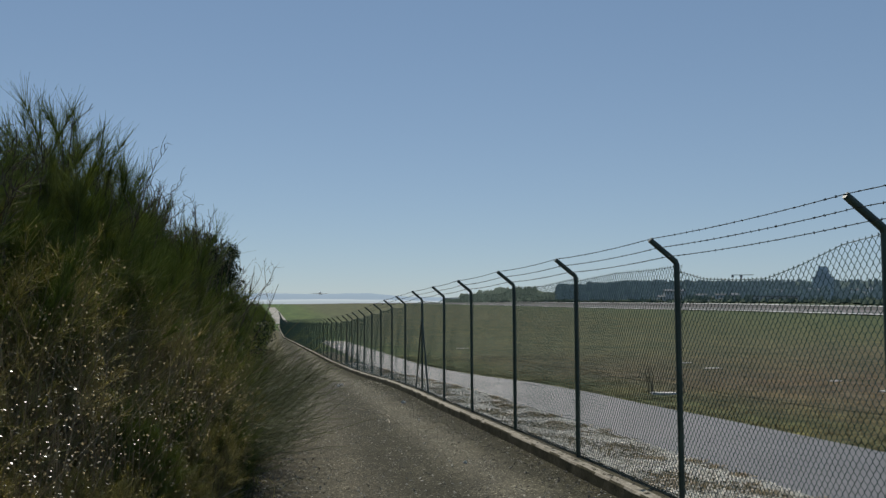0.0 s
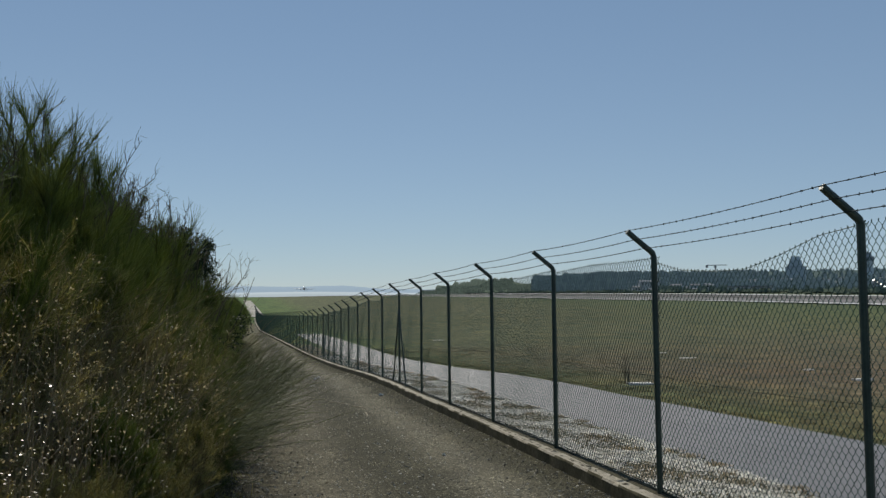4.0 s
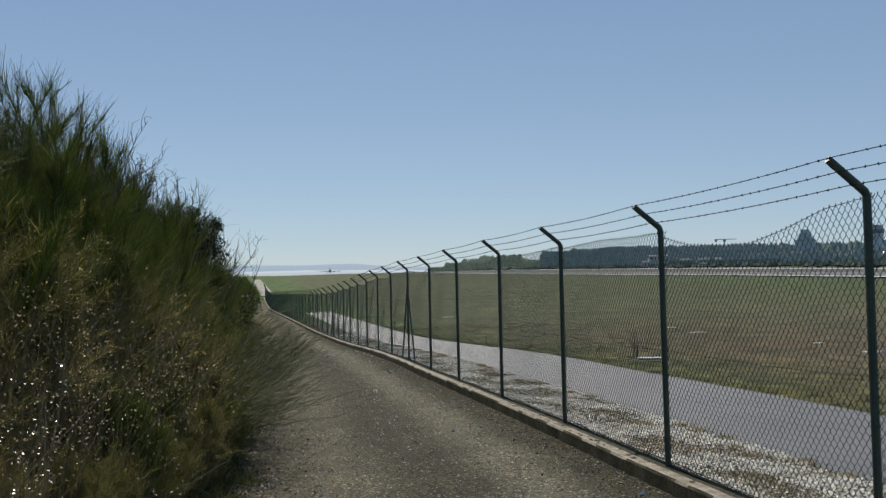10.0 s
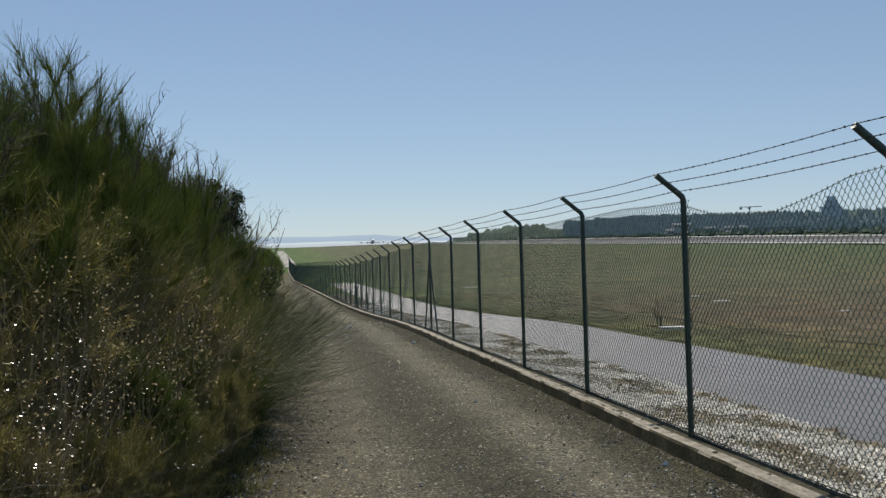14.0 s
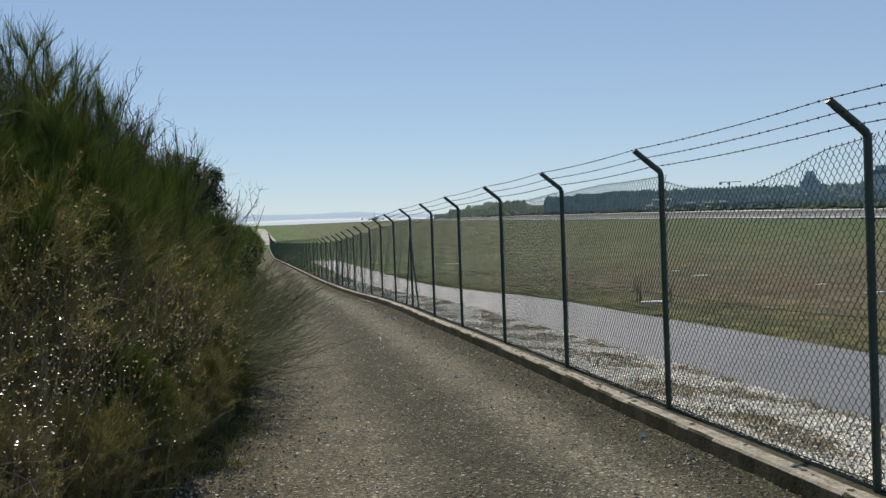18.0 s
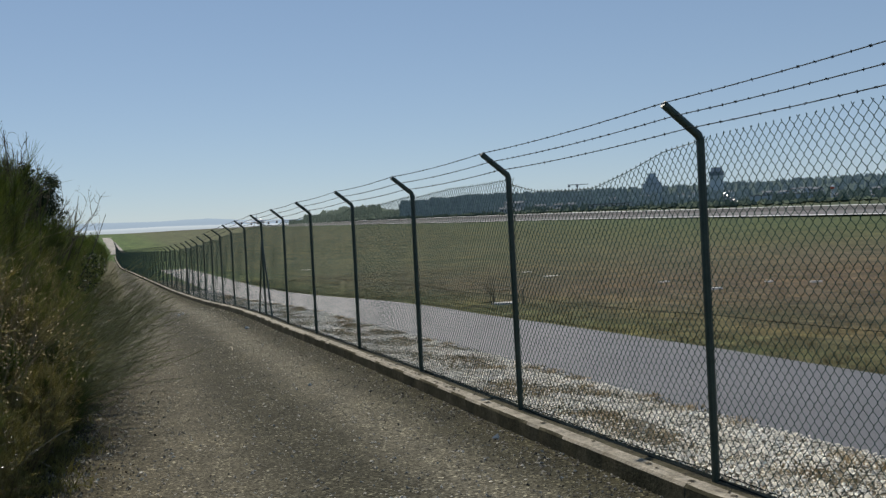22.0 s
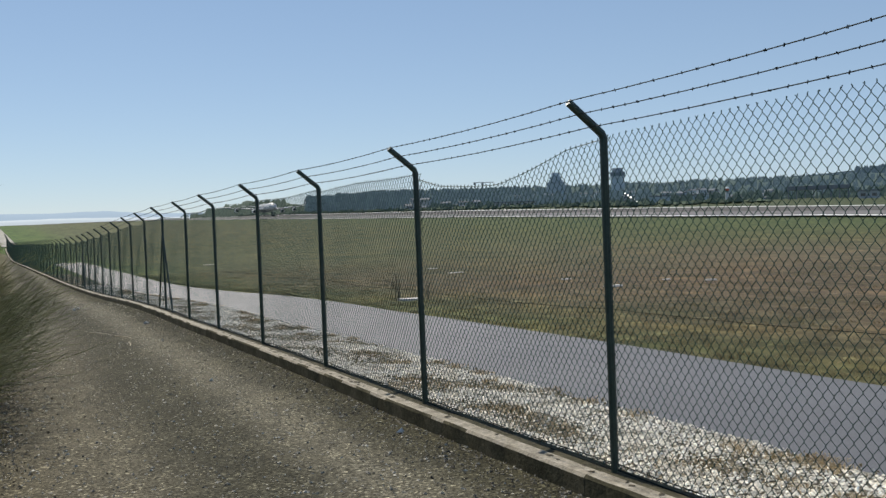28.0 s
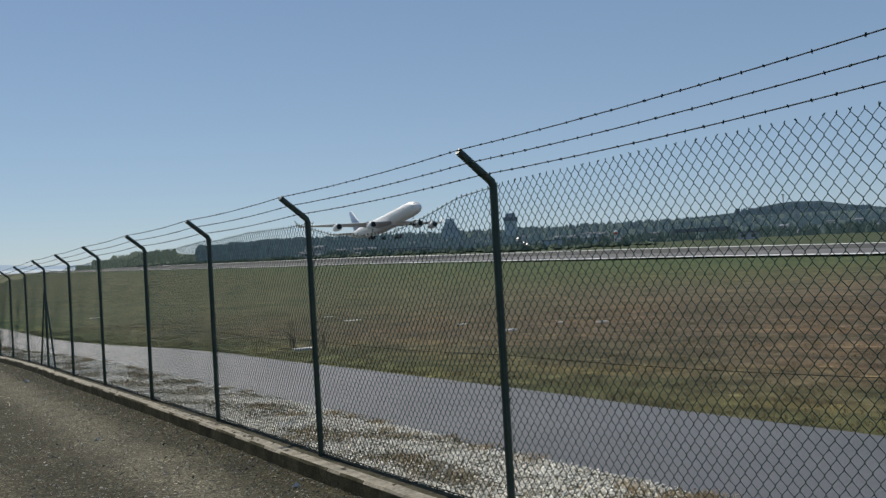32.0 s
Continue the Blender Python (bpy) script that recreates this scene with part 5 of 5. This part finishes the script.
def build_far():
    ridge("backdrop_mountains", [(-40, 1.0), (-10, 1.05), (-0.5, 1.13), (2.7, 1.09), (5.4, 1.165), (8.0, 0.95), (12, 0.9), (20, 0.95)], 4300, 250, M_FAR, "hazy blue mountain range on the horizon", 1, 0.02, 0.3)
    # emissive strip added for the bright haze under the mountains
    ridge("backdrop_plain", [(-40, 0.7), (-1, 0.74), (3, 0.8), (6, 0.78), (9, 0.72), (20, 0.7)], 4000, 40, M_HAZE, "pale glowing band of haze below the mountains", 2, 0.015, 0.3)
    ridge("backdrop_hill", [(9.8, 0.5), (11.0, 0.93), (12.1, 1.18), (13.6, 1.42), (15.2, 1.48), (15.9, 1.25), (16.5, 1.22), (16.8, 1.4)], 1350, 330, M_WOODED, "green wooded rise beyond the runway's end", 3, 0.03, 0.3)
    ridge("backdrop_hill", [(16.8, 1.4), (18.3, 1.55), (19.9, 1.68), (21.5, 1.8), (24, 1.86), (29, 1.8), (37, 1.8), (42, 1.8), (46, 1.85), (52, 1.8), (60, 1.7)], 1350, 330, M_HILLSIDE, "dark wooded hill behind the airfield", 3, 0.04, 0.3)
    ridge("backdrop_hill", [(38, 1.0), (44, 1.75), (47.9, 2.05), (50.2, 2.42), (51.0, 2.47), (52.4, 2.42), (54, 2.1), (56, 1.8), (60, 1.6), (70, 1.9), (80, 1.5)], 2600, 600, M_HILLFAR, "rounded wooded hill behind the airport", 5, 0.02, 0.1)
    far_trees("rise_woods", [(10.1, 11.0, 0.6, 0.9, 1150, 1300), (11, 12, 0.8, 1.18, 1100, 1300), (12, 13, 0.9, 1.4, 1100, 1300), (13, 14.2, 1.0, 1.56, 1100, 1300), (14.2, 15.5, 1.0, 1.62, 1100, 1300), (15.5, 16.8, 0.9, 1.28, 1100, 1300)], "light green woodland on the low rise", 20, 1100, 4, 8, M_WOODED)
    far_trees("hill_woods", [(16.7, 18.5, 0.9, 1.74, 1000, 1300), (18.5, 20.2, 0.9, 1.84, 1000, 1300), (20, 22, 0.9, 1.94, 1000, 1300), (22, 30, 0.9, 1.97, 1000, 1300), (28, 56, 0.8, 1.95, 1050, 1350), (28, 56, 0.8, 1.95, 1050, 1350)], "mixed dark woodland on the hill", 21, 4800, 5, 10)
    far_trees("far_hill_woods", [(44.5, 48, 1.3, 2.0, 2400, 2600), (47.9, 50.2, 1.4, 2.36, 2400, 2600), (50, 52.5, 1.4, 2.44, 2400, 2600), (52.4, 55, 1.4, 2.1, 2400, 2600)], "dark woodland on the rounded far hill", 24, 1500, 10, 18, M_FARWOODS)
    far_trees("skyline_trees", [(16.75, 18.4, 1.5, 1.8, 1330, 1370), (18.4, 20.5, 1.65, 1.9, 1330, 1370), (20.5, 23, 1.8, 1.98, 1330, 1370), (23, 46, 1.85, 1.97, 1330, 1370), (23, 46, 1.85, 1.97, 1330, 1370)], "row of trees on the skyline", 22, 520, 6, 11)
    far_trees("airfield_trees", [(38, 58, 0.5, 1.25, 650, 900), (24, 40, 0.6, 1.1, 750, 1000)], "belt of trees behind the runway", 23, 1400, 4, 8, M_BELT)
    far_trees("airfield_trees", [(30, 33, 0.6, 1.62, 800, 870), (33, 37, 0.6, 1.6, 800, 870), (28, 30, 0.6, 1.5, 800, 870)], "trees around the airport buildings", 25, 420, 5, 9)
    # low scrub along the far side of the runway
    r = np.random.default_rng(24)
    n = 600
    p, s = r.uniform(235, 330, n), 330 + 700 * r.uniform(0, 1, n) ** 1.3
    X = p * math.cos(RUN_AZ) + s * math.sin(RUN_AZ)
    Y = -p * math.sin(RUN_AZ) + s * math.cos(RUN_AZ)
    w = r.uniform(1.5, 3.6, n)
    V, F = stones(np.stack([X, Y, land(X, Y) + w * 0.25], 1), w, r, 0.55)
    tagged(ob_from("airfield_scrub", V, F, M_SCRUB), "low dark scrub beyond the runway", "bushes", kind="stuff")
    # airport buildings and the town
    d = 900.0
    e = block("terminal_block", 31.45, 2.0, d, 17, 14, 0.6, M_BLDG, "stepped grey concrete airport building", "building", M_FARROOF, 0)
    for w, h0, h1 in ((13, 0, 2.2), (10.5, 2.2, 5.4), (7.6, 5.4, 9.0)):
        H = up(2.0, d) - up(0.6, d) + 3.7
        bm = bmesh.new()
        box(bm, -w / 2, w / 2, -w / 2, w / 2, H + h0, H + h1)
        part("upper_storey", bm, M_BLDG, e)
    z0 = up(0.6, d) - 3
    tw = tagged(empty("control_tower", Matrix.Translation(polar(35.05, d, z0)) @ pose(0, 0, 0, 0, 0, -35.05)), "grey airport control tower with a wider glazed cab", "tower")
    zt = up(2.28, d) - z0
    for nm, rings_, mt in (("shaft", ((0, 6.6), (zt - 3, 6.3), (zt, 6.9)), M_BLDG), ("cab", ((zt, 7.0), (zt + 3.2, 7.3)), M_CAB), ("roof", ((zt + 3.2, 7.4), (zt + 3.9, 7.3), (zt + 4.0, 5.2), (zt + 7.4, 5.0)), M_FARROOF)):
        ob_from(nm, *loft([[(math.cos(a) * rr, math.sin(a) * rr, z) for a in (math.pi / 4 * i + 0.39 for i in range(8))] for z, rr in rings_]), mt, tw)
    cr = tagged(empty("tower_crane", Matrix.Translation(polar(27.15, 1250, up(0.8, 1250))) @ pose(0, 0, 0, 0, 0, -27.15)), "thin tower crane with a level jib", "crane")
    ch = up(2.2, 1250) - up(0.8, 1250)
    for nm, b6 in (("mast", (-0.7, 0.7, -0.7, 0.7, 0, ch)), ("jib", (-12, 14, -0.5, 0.5, ch - 0.4, ch + 0.4)), ("cab", (-2.0, 1.2, -1.0, 1.0, ch - 3, ch - 0.8)), ("counterweight", (-12, -9, -1, 1, ch - 3, ch - 0.6))):
        bm = bmesh.new()
        box(bm, *b6)
        part(nm, bm, M_STEEL, cr)
    wt = tagged(empty("water_tower", Matrix.Translation(polar(41.16, 620, up(0.5, 620)))), "white and red ball-shaped tank on a slim column", "tank")
    zb = up(1.3, 620) - up(0.5, 620)
    ob_from("column", *loft([[(math.cos(a) * rr, math.sin(a) * rr, z) for a in (math.pi / 6 * i for i in range(12))] for z, rr in ((-2, 1.6), (0, 1.2), (zb - 2, 1.0))]), M_PALE, wt)
    for nm, lo, hi, mt in (("lower_half", -1.45, 0.0, M_RED), ("upper_half", 0.0, 1.45, M_WHITE)):
        ob_from(nm, *loft([[(math.cos(a) * 1.35 * math.cos(t), math.sin(a) * 1.35 * math.cos(t), zb + 1.35 * math.sin(t)) for a in (math.pi / 8 * i for i in range(16))] for t in (lo + (hi - lo) * k / 6 for k in range(7))]), mt, wt, True)
    gp = tagged(empty("gangway", Matrix.Translation(polar(35.76, 480, up(0.67, 480))) @ pose(0, 0, 0, 0, 0, -35.76) @ Matrix.Diagonal((0.75, 0.75, 0.75, 1))), "dark slanting gangway with white panels turned to glint", "stairs")
    bm = bmesh.new()
    box(bm, -5, 5, -1, 1, -0.5, 0.5, 0, Matrix.Translation((0, 0, 3.6)) @ pose(0, 0, 0, 0, 37, 0))
    part("ramp", bm, M_STEEL, gp)
    # white panels turned to mirror the sun, standing in for glints on glass
    for i in range(5):
        bm = bmesh.new()
        box(bm, -0.55, 0.55, -0.55, 0.55, -0.06, 0.06, 0, Matrix.Translation((-3.8 + i * 1.9, -1.8, 6.5 - i * 1.4)) @ Vector((-0.485, -0.47, 0.735)).to_track_quat("Z", "X").to_matrix().to_4x4())
        part("panel", bm, M_WHITE, gp)
    for x, h in ((-3.5, 6.0), (2.5, 1.8)):
        bm = bmesh.new()
        box(bm, x - 0.25, x + 0.25, -0.3, 0.3, -3, h)
        part("support", bm, M_STEEL, gp)
    ms = tagged(empty("radio_mast", Matrix.Translation(polar(50.5, 2600, up(2.3, 2600)))), "thin radio mast on the hilltop", "mast")
    mh = up(2.92, 2600) - up(2.3, 2600)
    for nm, b6 in (("pole", (-0.9, 0.9, -0.9, 0.9, 0, mh)), ("antenna", (-4.5, 4.5, -0.8, 0.8, mh - 3.5, mh - 0.5))):
        bm = bmesh.new()
        box(bm, *b6)
        part(nm, bm, M_STEEL, ms)
    hg = tagged(empty("hangar_canopy", Matrix.Translation(polar(46.0, 600, up(0.5, 600) - 1)) @ pose(0, 0, 0, 0, 0, -46.0)), "long dark open canopy on posts", "canopy")
    bm = bmesh.new()
    box(bm, -17, 17, -6, 6, 7.0, 9.2)
    part("roof", bm, M_STEEL, hg)
    for i in range(8):
        bm = bmesh.new()
        box(bm, -16.6 + i * 4.6, -16.0 + i * 4.6, -5.8, -5.2, -2, 7.0)
        part("column", bm, M_STEEL, hg)
    block("white_shed", 48.55, 0.88, 560, 11, 8, 0.55, M_PALE, "low white airport shed with windows", "shed", None, 1)
    block("terminal", 38.6, 1.0, 760, 46, 20, 0.55, M_BLDG, "long low grey terminal building", "building", None, 2)
    block("terminal", 29.0, 0.95, 800, 34, 18, 0.5, M_PALE, "pale low airport building", "building", None, 2)
    r = random.Random(12)
    for i in range(96):
        az = r.uniform(22.5, 44) if i < 80 else r.uniform(49, 58)
        dd = r.uniform(820, 1050)
        el = r.uniform(0.6, 1.35)
        w = r.uniform(5, 10)
        z0 = up(el, dd) - r.uniform(4, 7) - 2
        hs = tagged(empty("house", Matrix.Translation(polar(az, dd, z0)) @ pose(0, 0, 0, 0, 0, -az + r.uniform(-30, 30))), "small far-off town house with a pitched roof", "house", "houses of the town")
        H = up(el, dd) - z0
        bm = bmesh.new()
        box(bm, -w / 2, w / 2, -4, 4, -4, H)
        part("wall", bm, M_PALE if r.random() < 0.6 else M_BLDG, hs)
        ob_from("roof", [(-w / 2 - 0.4, -4.5, H), (w / 2 + 0.4, -4.5, H), (w / 2 + 0.4, 4.5, H), (-w / 2 - 0.4, 4.5, H), (-w / 2 - 0.4, 0, H + 1.5), (w / 2 + 0.4, 0, H + 1.5)], [(0, 1, 5, 4), (2, 3, 4, 5), (0, 4, 3), (1, 2, 5), (3, 2, 1, 0)], M_ROOF, hs)
        for k in range(int(w / 3.5)):
            x = -w / 2 + 1.8 + k * 3.4
            bm = bmesh.new()
            box(bm, x - 0.6, x + 0.6, -4.08, -3.9, H - 2.4, H - 1.0)
            part("window", bm, M_GLASS, hs)


build_far()


def motions():
    rows = []
    for t, s, z, pitch in ((0, 3000, 62, 4), (2, 2785, 55, 4), (5, 2505, 42.5, 4), (7, 2335, 36.5, 4), (9, 2160, 31, 4), (11, 1940, 27.5, 4), (13, 1735, 24.4, 4), (16, 1488, 21.6, 3), (18, 1338, 20.2, 1), (20, 1195, 19.2, 0), (22, 1070, 18.2, 0), (23, 1000, 17.6, 0),
                           (24.5, 886, 16.6, 0), (26, 775, 15.4, 0), (27.3, 683, 14.6, 0), (28.5, 592, 14.0, 0.5), (29.3, 531, 13.6, 2.4), (30, 475, 13.9, 4.6), (31.0, 398, 15.2, 6.8), (31.5, 355, 16.3, 7.8), (32, 312, 17.8, 8.4)):
        x = RUN_P * math.cos(RUN_AZ) + s * math.sin(RUN_AZ)
        y = -RUN_P * math.sin(RUN_AZ) + s * math.cos(RUN_AZ)
        rows.append((t, pose(x, y, z, pitch, 0, 177.5)))
    walk(airliner, rows)


motions()
